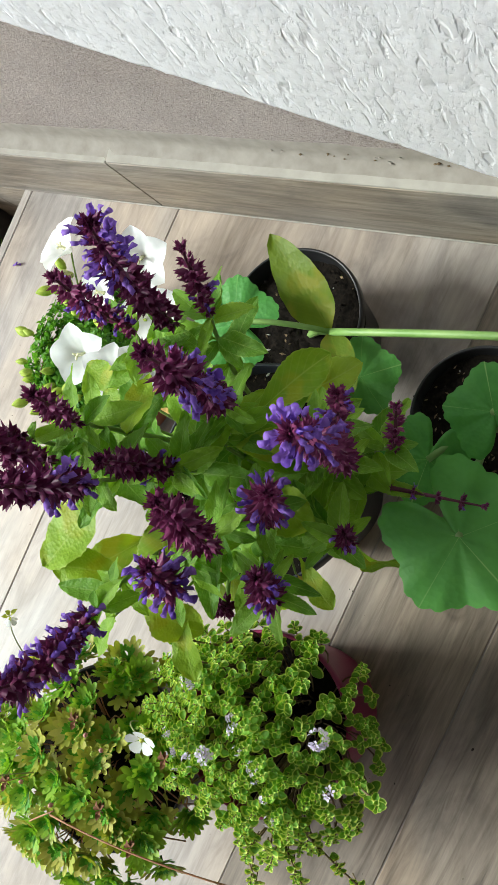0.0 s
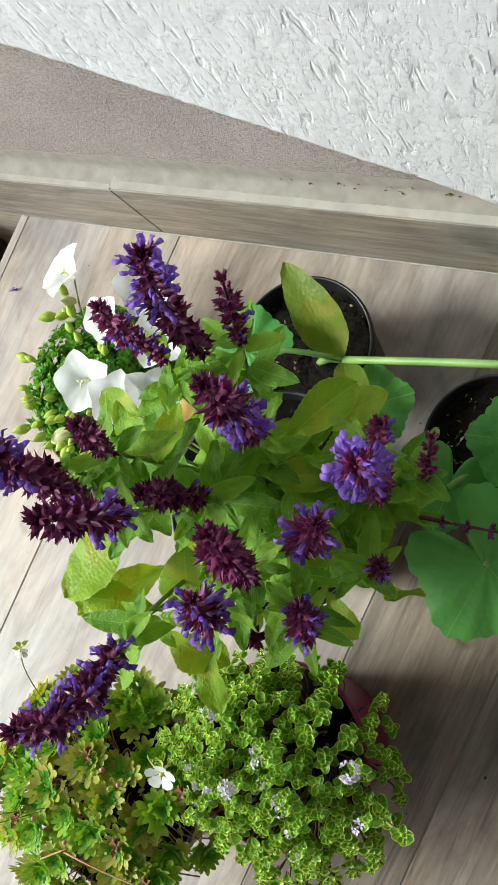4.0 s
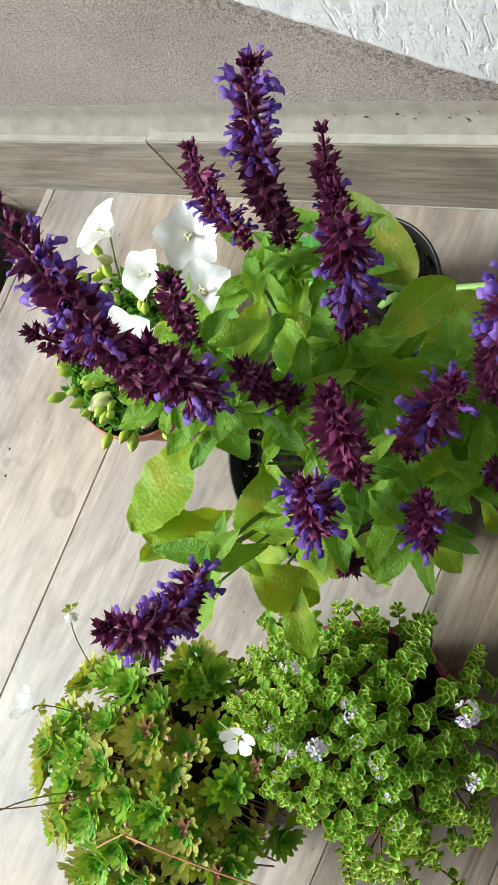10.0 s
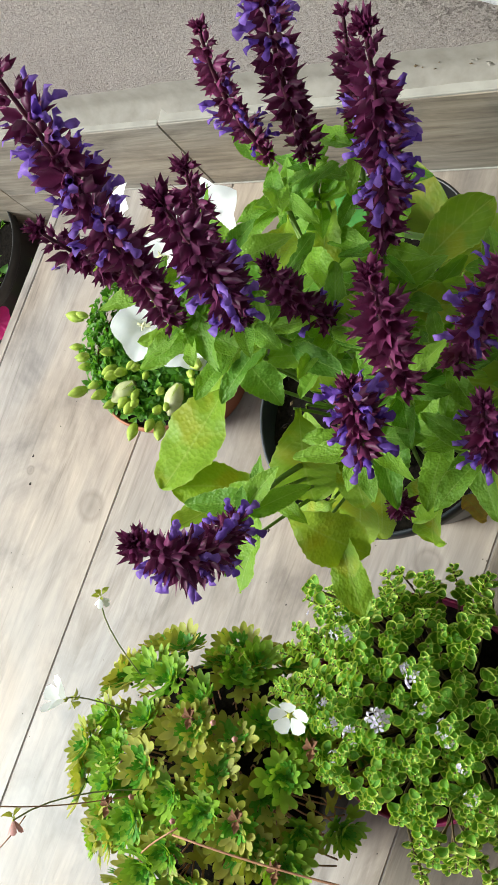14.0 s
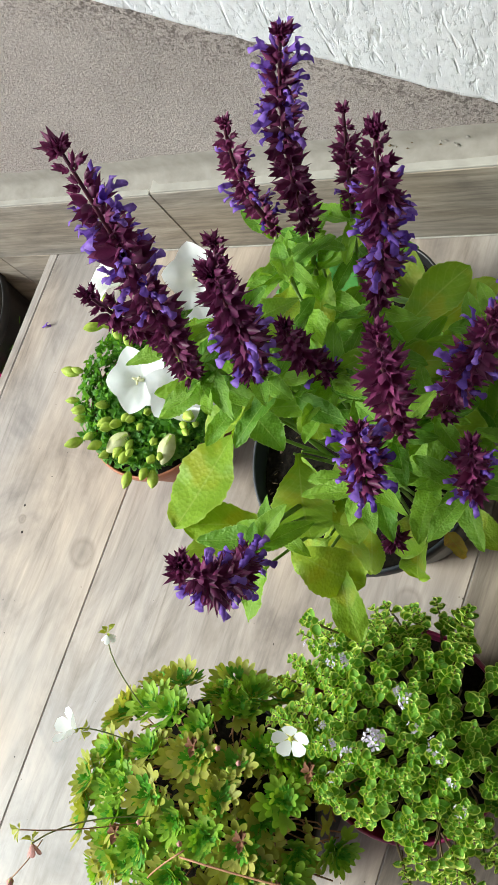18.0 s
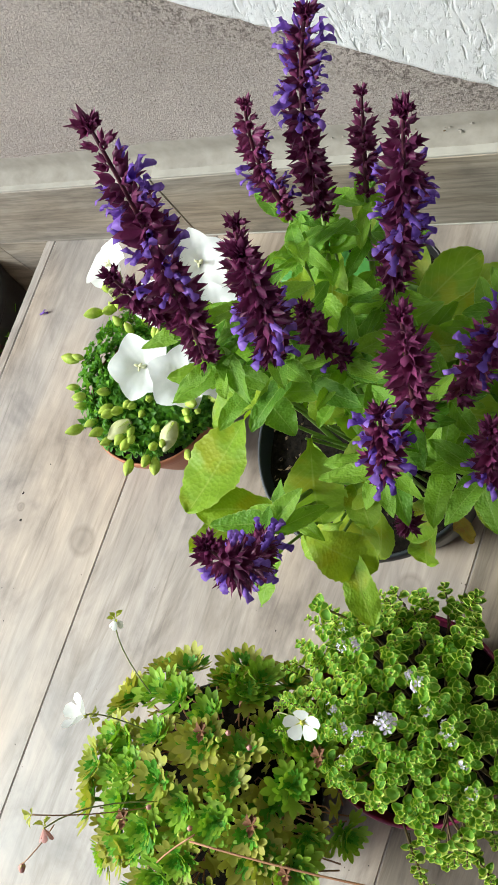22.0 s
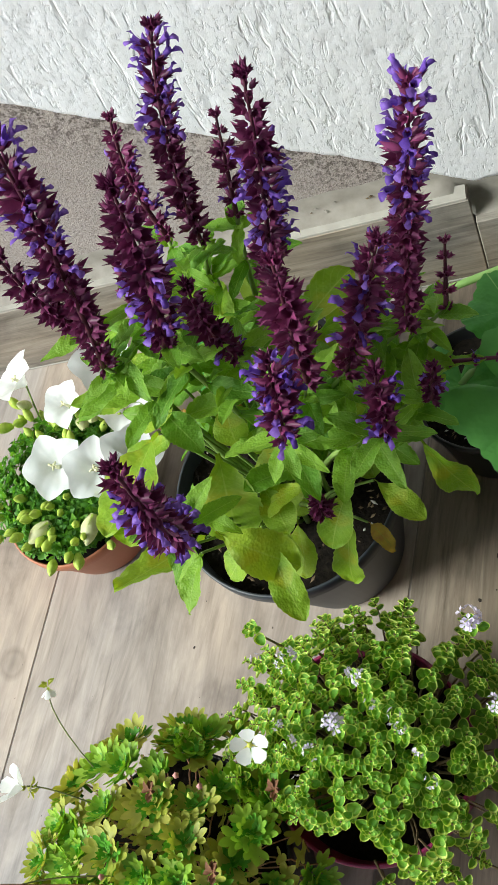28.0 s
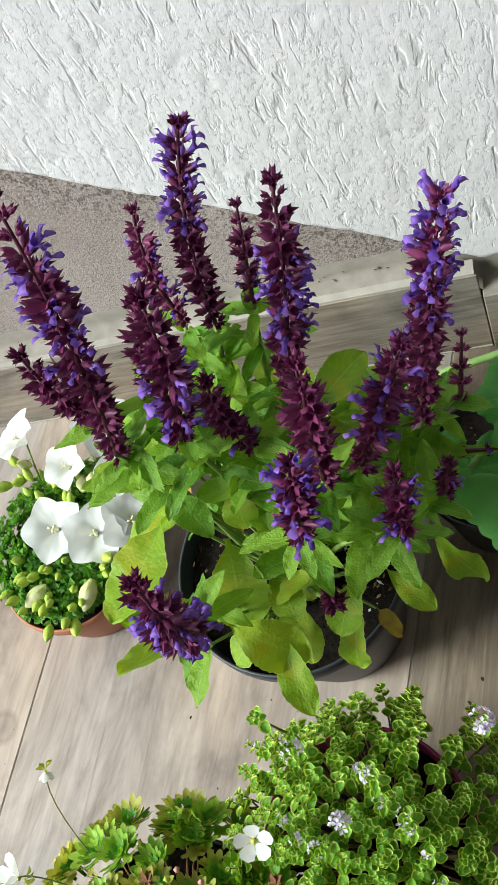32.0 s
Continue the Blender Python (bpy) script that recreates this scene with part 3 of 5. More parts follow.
def mortar_mesh():
    verts, faces = [], []
    n = 160
    for i in range(n + 1):
        x = -1.2 + 1.95 * i / n
        wob = 0.0025 * noise.noise(Vector((x * 25, 0, 7))) + 0.001 * noise.noise(Vector((x * 120, 0, 3)))
        top = SKIRT_H + (-0.002 if x < -0.1 else 0.0005) if x < 0.249 else SKIRT_H - 0.019
        for y, z in ((-0.0048, top - 0.001), (-0.003, top + 0.0006), (0.0095, top + 0.004 + wob * 0.3), (WALL_Y - 0.0012, top + 0.011), (WALL_Y - 0.0003, top + 0.021 + 1.2 * wob), (WALL_Y + 0.001, top + 0.023 + 1.2 * wob)):
            verts.append((x, y, z))
    for i in range(n):
        for k in range(5):
            a = i * 6 + k
            faces.append((a, a + 6, a + 7, a + 1))
    return mesh_of("mortar_fillet", verts, faces, [MORTAR])


part("mortar_fillet", mortar_mesh(), skirting, "pale uneven mortar fillet")
part("joint_strip", box_mesh("joint_strip", (-0.0985, -0.0054, SKIRT_H - 0.0006), (0.247, 0.0078, SKIRT_H + 0.0022), JOINT, 0.0006), skirting, "pale beige joint filler along the tile top")
part("joint_strip", box_mesh("joint_strip", (-0.33, -0.0054, SKIRT_H - 0.0036), (-0.101, 0.0078, SKIRT_H - 0.0008), JOINT, 0.0006), skirting, "pale beige joint filler along the tile top")

part("tile_joint", box_mesh("tile_joint", (-0.1008, -0.0052, 0.0006), (-0.0994, 0.008, SKIRT_H - 0.004), GROUT, 0), skirting, "grey grouted joint between two tiles")
part("grout_bead", box_mesh("grout_bead", (-0.2, -0.0074, 0.0003), (0.248, -0.0061, 0.0018), BEAD, 0.0004), skirting, "thin pale grout line")
rnd = random.Random(14)
verts, faces = [], []
for n in range(18):
    u = rnd.random() ** 0.6
    c = Vector((rnd.uniform(0.04, 0.19), 0.0092 + 0.0022 * u, SKIRT_H + 0.0052 + 0.0068 * u))
    s = rnd.uniform(0.0005, 0.0014)
    base = len(verts)
    for d in ((-1.6, 0, 0), (1.6, 0, 0), (0, -1, 0), (0, 1, 0), (0, 0, -0.6), (0, 0, 0.7)):
        verts.append(c + Vector(d) * s * rnd.uniform(0.7, 1.2))
    faces += [tuple(base + i for i in f) for f in ((0, 2, 5), (2, 1, 5), (1, 3, 5), (3, 0, 5), (2, 0, 4), (1, 2, 4), (3, 1, 4), (0, 3, 4))]
tagged(new("plaster_crumbs", mesh_of("plaster_crumbs", verts, faces, [MORTAR, CHIP], [n // 8 % 2 for n in range(len(faces))], smooth=False)), "pale plaster crumbs lying on the mortar edge", "plaster crumbs", kind="stuff")

# an added slab, out of sight above, that cuts the skylight on the landing
sky_blocker = structure("ceiling", box_mesh("ceiling", (-0.75, -1.7, 1.755), (2.0, 0.2, 1.9), STUCCO, 0), "plain pale slab added out of view to block skylight")
sky_blocker["category"] = "ceiling"

# an added wall, unseen beyond the camera, that blocks light from the right
side = structure("wall_side", box_mesh("wall_side", (0.47, -2.2, -0.02), (0.67, -0.009, 1.75), DARK_BLOCKER, 0), "plain dark wall added out of view to shade the landing's right")
side["category"] = "wall"


# ---- potted salvia ----
def calyx_into(verts, faces, at, out, size, rnd):
    """A pointed two-lipped bell that opens along out."""
    x = Vector(out).normalized()
    a = x.orthogonal().normalized()
    a = Matrix.Rotation(rnd.uniform(0, 6.28), 3, x) @ a
    b = x.cross(a)
    base = len(verts)
    prof = ((0.0, 0.12), (0.35, 0.34), (0.68, 0.3))
    n = 5
    for d, r in prof:
        for k in range(n):
            w = 2 * math.pi * k / n
            verts.append(at + x * d * size + (a * math.cos(w) + b * math.sin(w)) * r * size)
    for i in range(2):
        for k in range(n):
            q, s = base + i * n + k, base + i * n + (k + 1) % n
            faces.append((q, s, s + n, q + n))
    for k in range(n):
        w = 2 * math.pi * (k + 0.5) / n
        long = rnd.uniform(0.85, 1.25)
        verts.append(at + x * long * size + (a * math.cos(w) + b * math.sin(w)) * rnd.uniform(0.3, 0.55) * size)
        faces.append((base + 2 * n + k, base + 2 * n + (k + 1) % n, len(verts) - 1))


def blossom_mesh(seed):
    """A lipped corolla about 1 long, opening along x, its hood towards z."""
    rnd = random.Random(seed)
    verts, faces = [], []
    pts = [(0.0, 0.0, 0.0, 0.09), (0.3, 0, 0.03, 0.13), (0.55, 0, 0.09, 0.16), (0.68, 0, 0.12, 0.18)]
    n = 7
    for x, y, z, r in pts:
        for k in range(n):
            w = 2 * math.pi * k / n
            verts.append((x, r * math.sin(w), z + r * math.cos(w)))
    for i in range(3):
        for k in range(n):
            a, b = i * n + k, i * n + (k + 1) % n
            faces.append((a, b, b + n, a + n))
    base = len(verts)
    hood = [(0.86, 0.13, 0.34), (0.86, -0.13, 0.34), (1.04, 0.08, 0.42), (1.04, -0.08, 0.42), (1.22, 0.0, 0.32), (0.92, 0.0, 0.5)]
    lip = [(0.88, 0.12, -0.06), (0.88, -0.12, -0.06), (1.02, 0.18, -0.22), (1.06, 0.0, -0.28), (1.02, -0.18, -0.22), (0.98, 0.1, -0.4), (0.98, -0.1, -0.4)]
    for p in hood + lip:
        verts.append(tuple(c + rnd.uniform(-0.06, 0.06) for c in p))
    h, l, top, bot = base, base + 6, 3 * n, 3 * n + 3
    faces += [(top, top + 1, h), (top, h + 1, top + 6), (top, h, h + 5), (top, h + 5, h + 1), (h, h + 2, h + 5), (h + 1, h + 5, h + 3), (h + 2, h + 4, h + 5), (h + 3, h + 5, h + 4), (top + 1, h + 2, h), (top + 6, h + 1, h + 3),
              (bot, l, l + 2), (bot + 1, l + 4, l + 1), (bot, bot + 1, l + 1, l), (l, l + 1, l + 3), (l, l + 3, l + 2), (l + 1, l + 4, l + 3), (l + 2, l + 3, l + 5), (l + 3, l + 4, l + 6), (l + 3, l + 6, l + 5)]
    return mesh_of("blossom", verts, faces, [COROLLA])


BLOSSOMS = [blossom_mesh(s) for s in (1, 2, 3, 4, 5)]


def flower_spike(parent, base, tip, bow, radius, violet, seed, dense=1.0, label=""):
    """violet: (from, to, share) along the spike where the corollas are open."""
    rnd = random.Random(seed)
    radius *= 0.61
    base, tip = Vector(base), Vector(tip)
    tip = base.lerp(tip, 0.92)
    axis = bend(base, tip, Vector(bow), 12)
    length = (tip - base).length
    stalk = rod("flower_spike", axis, [0.0014 * (1 - 0.6 * i / 12) for i in range(13)], STALK_DARK, parent, label or "dark maroon flower spike with violet blossoms")
    verts, faces = [], []
    step = 0.0078 / dense
    whorls = max(4, int(length / step))
    for w in range(whorls + 1):
        u = w / whorls
        i = min(int(u * 12), 11)
        p = axis[i].lerp(axis[i + 1], u * 12 - i)
        t = (axis[i + 1] - axis[i]).normalized()
        a = t.orthogonal().normalized()
        swell = min(1.0, 0.75 + u * 1.5) * (1.0 if u < 0.7 else max(0.55, 1.0 - (u - 0.7) * 1.7)) * rnd.uniform(0.86, 1.12)
        n = 6 if u < 0.8 else 5
        turn = w * 0.5 + rnd.uniform(-0.2, 0.2)
        for k in range(n):
            ang = turn + 2 * math.pi * k / n + rnd.uniform(-0.4, 0.4)
            side = Matrix.Rotation(ang, 3, t) @ a
            rise = 0.35 + 1.6 * max(0.0, u - 0.7) + rnd.uniform(-0.3, 0.35)
            out = (side + t * rise).normalized()
            size = radius * swell * rnd.uniform(0.72, 1.12)
            at = p + side * radius * 0.22
            calyx_into(verts, faces, at, out, size, rnd)
            lo, hi, share = violet
            if lo <= u <= hi and rnd.random() < share * 1.15:
                m = aim(at + out * size * 0.35, at + out * (size * 0.35 + radius * rnd.uniform(0.75, 1.2)), up=t + Vector((rnd.uniform(-0.5, 0.5), rnd.uniform(-0.5, 0.5), 0)), wide=rnd.uniform(0.95, 1.3))
                part("blossom", rnd.choice(BLOSSOMS), stalk, m=m)
    crown = (axis[12] - axis[11]).normalized()
    for k in range(6):
        side = Matrix.Rotation(k * 1.05, 3, crown) @ crown.orthogonal().normalized()
        calyx_into(verts, faces, tip - crown * 0.002, (crown + side * (0.3 if k % 2 else 0.65)).normalized(), radius * 0.62, rnd)
    tagged(part("calyx_cover", mesh_of("calyx_cover", verts, faces, [CALYX]), stalk, "pointed dark maroon calyxes"), kind="stuff")
    return axis


salvia = thing("potted_salvia", "violet salvia with dark maroon flower spikes in an anthracite plastic pot", "potted plant")
SX, SY, SR, SH = 0.121, -0.217, 0.074, 0.124
pot = part("pot", lathe("pot", pot_profile(SR, 0.048, SH, 0.004, 0.012), GREY_POT, 64), salvia, "anthracite round plastic nursery pot", pose(SX, SY, 0))
part("soil", soil_mesh(SR - 0.0035, SH - 0.014, 0.005, 0.006, 1), salvia, "dark crumbly potting soil", pose(SX, SY, 0))
tagged(part("crumbs", crumbs_mesh(SR - 0.006, SH - 0.008, 640, [SOIL] * 20 + [CHIP] * 10 + [PERLITE] * 2, 0.0012, 5), salvia, "soil crumbs, bark chips and perlite", pose(SX, SY, 0)), kind="stuff")

SALVIA_LEAVES = [leaf_mesh("leaf", SALVIA_LEAF, 0.46, 0.12, 0.14, 0.05, 0.03, seed=s, round_base=0.85, tip=0.6) for s in (1, 2)] + [leaf_mesh("leaf", SALVIA_LEAF, 0.44, 0.25, 0.16, 0.05, 0.03, seed=3, round_base=0.75), leaf_mesh("leaf", SALVIA_LEAF, 0.52, 0.04, 0.22, 0.02, 0.03, seed=4, round_base=0.7)]
OLD_LEAVES = [leaf_mesh("leaf", SALVIA_OLD, 0.44, d, 0.12, w, 0.02, seed=s, nx=24, round_base=1.3, tip=-0.35) for d, w, s in ((0.14, 0.05, 5), (0.3, 0.07, 6), (0.05, 0.04, 7))]
DRY_LEAVES = [leaf_mesh("leaf", SALVIA_DRY, 0.42, 0.2, 0.15, 0.08, 0.03, seed=8, round_base=0.9)]
rnd = random.Random(11)
STEMS = []


def flowering_stem(base, tip, bow, radius, violet, dense):
    """A leafy stem from the soil that ends in a flower spike."""
    n = len(STEMS)
    STEMS.append(base)
    flower_spike(salvia, base, tip, bow, radius, violet, 40 + n, dense)
    foot = Vector((SX + 0.25 * (base[0] - SX) + rnd.uniform(-0.012, 0.012), SY + 0.25 * (base[1] - SY) + rnd.uniform(-0.012, 0.012), SH - 0.012))
    start = Vector(base)
    run = bend(foot, start, Vector((-0.06 * (base[0] - SX), -0.06 * (base[1] - SY), 0.012)), 10)
    rod("stem", run, [0.0019 - 0.00008 * i for i in range(11)], SALVIA_STEM, salvia)
    turn = rnd.uniform(0, 3.14)
    nodes = (0.46, 0.6, 0.74, 0.86, 0.95) if n not in (2, 4, 5, 8, 14, 17) else (0.7, 0.84, 0.96)
    for k, u in enumerate(nodes):
        i = min(int(u * 10), 9)
        p = run[i].lerp(run[i + 1], u * 10 - i)
        size = (0.046 - 0.006 * k) * rnd.uniform(0.8, 1.15) if len(nodes) > 3 else (0.036 - 0.006 * k) * rnd.uniform(0.85, 1.1)
        turn += 1.57 + rnd.uniform(-0.3, 0.3)
        for side in (0, math.pi):
            a = turn + side + rnd.uniform(-0.3, 0.3)
            d = Vector((math.cos(a), math.sin(a), rnd.uniform(-0.1, 0.4)))
            end = p + d.normalized() * size
            if (end.y < -0.262 and end.z < 0.25) or (end.y < -0.245 and end.z < 0.262 and end.x < 0.125) or (end.y < -0.24 and end.z < 0.275 and 0.1 < end.x < 0.165):
                continue
            m = aim(p, end, wide=rnd.uniform(0.74, 0.98), roll=rnd.uniform(-0.35, 0.35))
            part("leaf", rnd.choice(SALVIA_LEAVES), salvia, m=m)
            if k >= 2:
                d2 = Vector((math.cos(a + 0.5), math.sin(a + 0.5), 0.9))
                part("leaf", rnd.choice(SALVIA_LEAVES), salvia, m=aim(p, p + d2.normalized() * size * 0.5, roll=rnd.uniform(-0.4, 0.4)))

    if len(nodes) > 3 or n in (4, 5, 8):
        for k in range(6):
            a, p = turn + k * 1.3 + rnd.uniform(-0.3, 0.3), run[10].lerp(run[8], rnd.random())
            d = Vector((math.cos(a), math.sin(a), rnd.uniform(-0.25, 0.5))).normalized()
            part("leaf", rnd.choice(SALVIA_LEAVES), salvia, m=aim(p, p + d * rnd.uniform(0.016, 0.03), wide=rnd.uniform(0.7, 0.95), roll=rnd.uniform(-0.4, 0.4)))


# base, tip, bow, radius, violet (from, to, share), density
flowering_stem((0.108, -0.240, 0.318), (0.137, -0.221, 0.467), (0.006, -0.004, 0.004), 0.0122, (0.4, 0.88, 0.6), 1.0)
flowering_stem((0.143, -0.243, 0.328), (0.176, -0.249, 0.434), (0.002, 0.0, 0.0), 0.0118, (0.1, 0.6, 0.6), 1.0)
flowering_stem((0.108, -0.231, 0.338), (0.113, -0.243, 0.406), (-0.004, 0.0, -0.006), 0.0098, (0.0, 0.0, 0.0), 1.0)
flowering_stem((0.138, -0.158, 0.290), (0.171, -0.147, 0.412), (-0.004, 0.0, 0.003), 0.0125, (0.55, 0.98, 0.7), 1.0)
flowering_stem((0.130, -0.168, 0.310), (0.141, -0.165, 0.388), (-0.004, 0.0, 0.0), 0.0095, (0.1, 0.7, 0.5), 0.95)
flowering_stem((0.158, -0.150, 0.292), (0.169, -0.134, 0.346), (0.0, 0.0, 0.0), 0.009, (0.05, 0.4, 0.4), 0.95)
flowering_stem((0.172, -0.190, 0.280), (0.211, -0.191, 0.415), (0.002, 0.0, 0.0), 0.0125, (0.28, 0.7, 0.65), 1.0)
flowering_stem((0.196, -0.256, 0.301), (0.204, -0.239, 0.369), (0.0, 0.0, 0.0), 0.0135, (0.0, 0.2, 0.15), 1.15)
flowering_stem((0.158, -0.228, 0.290), (0.163, -0.232, 0.355), (-0.003, 0.0, 0.0), 0.0108, (0.0, 0.35, 0.4), 0.95)
flowering_stem((0.186, -0.280, 0.302), (0.195, -0.267, 0.346), (0.0, 0.0, 0.0), 0.0125, (0.0, 1.0, 0.5), 1.1)
flowering_stem((0.133, -0.308, 0.285), (0.163, -0.329, 0.398), (0.004, -0.008, 0.0), 0.0125, (0.0, 0.85, 0.5), 1.0)
flowering_stem((0.229, -0.203, 0.248), (0.266, -0.205, 0.405), (0.0, 0.003, 0.004), 0.0118, (0.5, 1.0, 0.6), 1.0)
flowering_stem((0.205, -0.237, 0.273), (0.241, -0.225, 0.349), (0.0, 0.0, 0.0), 0.0125, (0.3, 0.9, 0.4), 1.0)
flowering_stem((0.222, -0.272, 0.276), (0.227, -0.261, 0.313), (0.0, 0.0, 0.0), 0.0115, (0.0, 0.9, 0.3), 1.1)
flowering_stem((0.182, -0.289, 0.237), (0.183, -0.287, 0.252), (0.0, 0.0, 0.0), 0.009, (0.0, 0.0, 0.0), 1.0)
flowering_stem((0.246, -0.189, 0.236), (0.253, -0.172, 0.270), (0.0, 0.0, 0.0), 0.0075, (0.0, 0.0, 0.0), 0.9)
flowering_stem((0.236, -0.240, 0.240), (0.242, -0.235, 0.264), (0.0, 0.0, 0.0), 0.0085, (0.3, 0.9, 0.2), 1.0)
flowering_stem((0.242, -0.208, 0.216), (0.292, -0.205, 0.203), (0.0, 0.0, 0.0), 0.006, (0.2, 0.9, 0.25), 0.5)
flowering_stem((0.126, -0.218, 0.327), (0.146, -0.212, 0.384), (0.0, 0.0, 0.0), 0.0095, (0.0, 0.0, 0.0), 0.95)
flowering_stem((0.226, -0.190, 0.262), (0.244, -0.178, 0.319), (0.0, 0.0, 0.0), 0.0095, (0.3, 0.9, 0.35), 0.95)

# the large lower leaves, one by one: base, tip, breadth, kind, turn about the midrib
def big_leaf(base, tip, wide, me, roll):
    part("leaf", me, salvia, m=aim(base, tip, wide=wide, roll=roll))
    foot = Vector((SX + 0.3 * (base[0] - SX), SY + 0.3 * (base[1] - SY), SH - 0.012))
    rod("leaf_stalk", bend(foot, Vector(base), Vector((0, 0, 0.004)), 5), [0.0015 - 0.00016 * i for i in range(6)], SALVIA_STEM, salvia, seg=5)


big_leaf((0.105, -0.243, 0.258), (0.080, -0.295, 0.266), 1.3, OLD_LEAVES[2], 0.2)
big_leaf((0.127, -0.251, 0.240), (0.134, -0.290, 0.216), 1.6, OLD_LEAVES[0], 0.0)
big_leaf((0.130, -0.288, 0.244), (0.088, -0.294, 0.266), 1.0, OLD_LEAVES[0], 0.25)
big_leaf((0.150, -0.294, 0.233), (0.169, -0.334, 0.228), 0.78, OLD_LEAVES[0], 0.0)
big_leaf((0.134, -0.295, 0.250), (0.169, -0.312, 0.234), 1.25, OLD_LEAVES[1], 0.1)
big_leaf((0.141, -0.284, 0.212), (0.118, -0.303, 0.202), 1.3, OLD_LEAVES[0], 0.1)
big_leaf((0.136, -0.262, 0.212), (0.116, -0.280, 0.212), 1.3, OLD_LEAVES[2], 0.1)
big_leaf((0.184, -0.262, 0.205), (0.172, -0.290, 0.190), 1.2, OLD_LEAVES[0], -0.2)
big_leaf((0.118, -0.222, 0.262), (0.094, -0.240, 0.258), 1.35, OLD_LEAVES[2], 0.2)
big_leaf((0.130, -0.308, 0.256), (0.121, -0.334, 0.252), 0.95, SALVIA_LEAVES[1], 0.2)
big_leaf((0.094, -0.268, 0.175), (0.064, -0.308, 0.223), 0.75, OLD_LEAVES[2], 0.2)
big_leaf((0.179, -0.272, 0.187), (0.167, -0.298, 0.143), 0.75, OLD_LEAVES[0], 0.0)
big_leaf((0.196, -0.257, 0.196), (0.221, -0.278, 0.194), 0.95, OLD_LEAVES[0], 0.0)
big_leaf((0.118, -0.297, 0.240), (0.107, -0.322, 0.226), 0.9, SALVIA_LEAVES[0], 0.1)
big_leaf((0.128, -0.296, 0.262), (0.098, -0.302, 0.268), 0.8, SALVIA_LEAVES[3], 0.1)
big_leaf((0.146, -0.262, 0.225), (0.156, -0.288, 0.214), 1.3, OLD_LEAVES[2], 0.0)
big_leaf((0.152, -0.268, 0.185), (0.148, -0.296, 0.168), 1.2, OLD_LEAVES[2], 0.2)
big_leaf((0.222, -0.238, 0.200), (0.247, -0.267, 0.157), 0.55, OLD_LEAVES[1], 0.4)
big_leaf((0.166, -0.190, 0.236), (0.199, -0.149, 0.231), 0.95, OLD_LEAVES[2], 0.2)
big_leaf((0.172, -0.177, 0.206), (0.206, -0.147, 0.217), 1.1, OLD_LEAVES[0], 0.0)
big_leaf((0.163, -0.250, 0.214), (0.143, -0.268, 0.236), 1.2, SALVIA_LEAVES[0], 0.0)
big_leaf((0.131, -0.181, 0.284), (0.135, -0.216, 0.300), 0.9, OLD_LEAVES[2], 0.0)
big_leaf((0.137, -0.165, 0.266), (0.123, -0.181, 0.299), 0.8, SALVIA_LEAVES[1], 0.0)
big_leaf((0.060, -0.190, 0.201), (0.023, -0.178, 0.200), 1.05, OLD_LEAVES[2], 0.0)
big_leaf((0.086, -0.215, 0.205), (0.046, -0.232, 0.196), 1.25, OLD_LEAVES[0], 0.2)
big_leaf((0.080, -0.195, 0.170), (0.042, -0.165, 0.150), 1.0, DRY_LEAVES[0], 0.0)
big_leaf((0.140, -0.262, 0.180), (0.134, -0.290, 0.165), 0.9, DRY_LEAVES[0], 0.0)
big_leaf((0.185, -0.268, 0.168), (0.196, -0.280, 0.145), 0.9, DRY_LEAVES[0], 0.3)
big_leaf((0.122, -0.232, 0.200), (0.125, -0.200, 0.215), 0.9, DRY_LEAVES[0], 0.3)
big_leaf((0.115, -0.215, 0.185), (0.090, -0.190, 0.180), 1.0, OLD_LEAVES[0], 0.2)
big_leaf((0.150, -0.220, 0.200), (0.190, -0.225, 0.195), 1.0, SALVIA_LEAVES[0], 0.2)
big_leaf((0.148, -0.272, 0.200), (0.140, -0.300, 0.176), 1.3, OLD_LEAVES[2], 0.0)
big_leaf((0.170, -0.266, 0.225), (0.142, -0.276, 0.222), 1.2, OLD_LEAVES[0], 0.1)
big_leaf((0.110, -0.234, 0.262), (0.123, -0.254, 0.248), 1.5, SALVIA_LEAVES[2], 0.0)
big_leaf((0.133, -0.272, 0.190), (0.137, -0.294, 0.158), 1.35, OLD_LEAVES[1], 0.1)
big_leaf((0.164, -0.242, 0.225), (0.138, -0.255, 0.214), 1.2, OLD_LEAVES[2], -0.2)
big_leaf((0.128, -0.213, 0.250), (0.098, -0.220, 0.248), 1.3, SALVIA_LEAVES[1], 0.1)
big_leaf((0.130, -0.219, 0.240), (0.132, -0.240, 0.222), 1.5, OLD_LEAVES[0], 0.0)
big_leaf((0.169, -0.244, 0.200), (0.149, -0.267, 0.188), 1.2, OLD_LEAVES[0], 0.2)
big_leaf((0.181, -0.224, 0.200), (0.192, -0.248, 0.178), 1.3, OLD_LEAVES[2], 0.0)
big_leaf((0.116, -0.240, 0.205), (0.120, -0.268, 0.196), 1.3, OLD_LEAVES[2], 0.1)


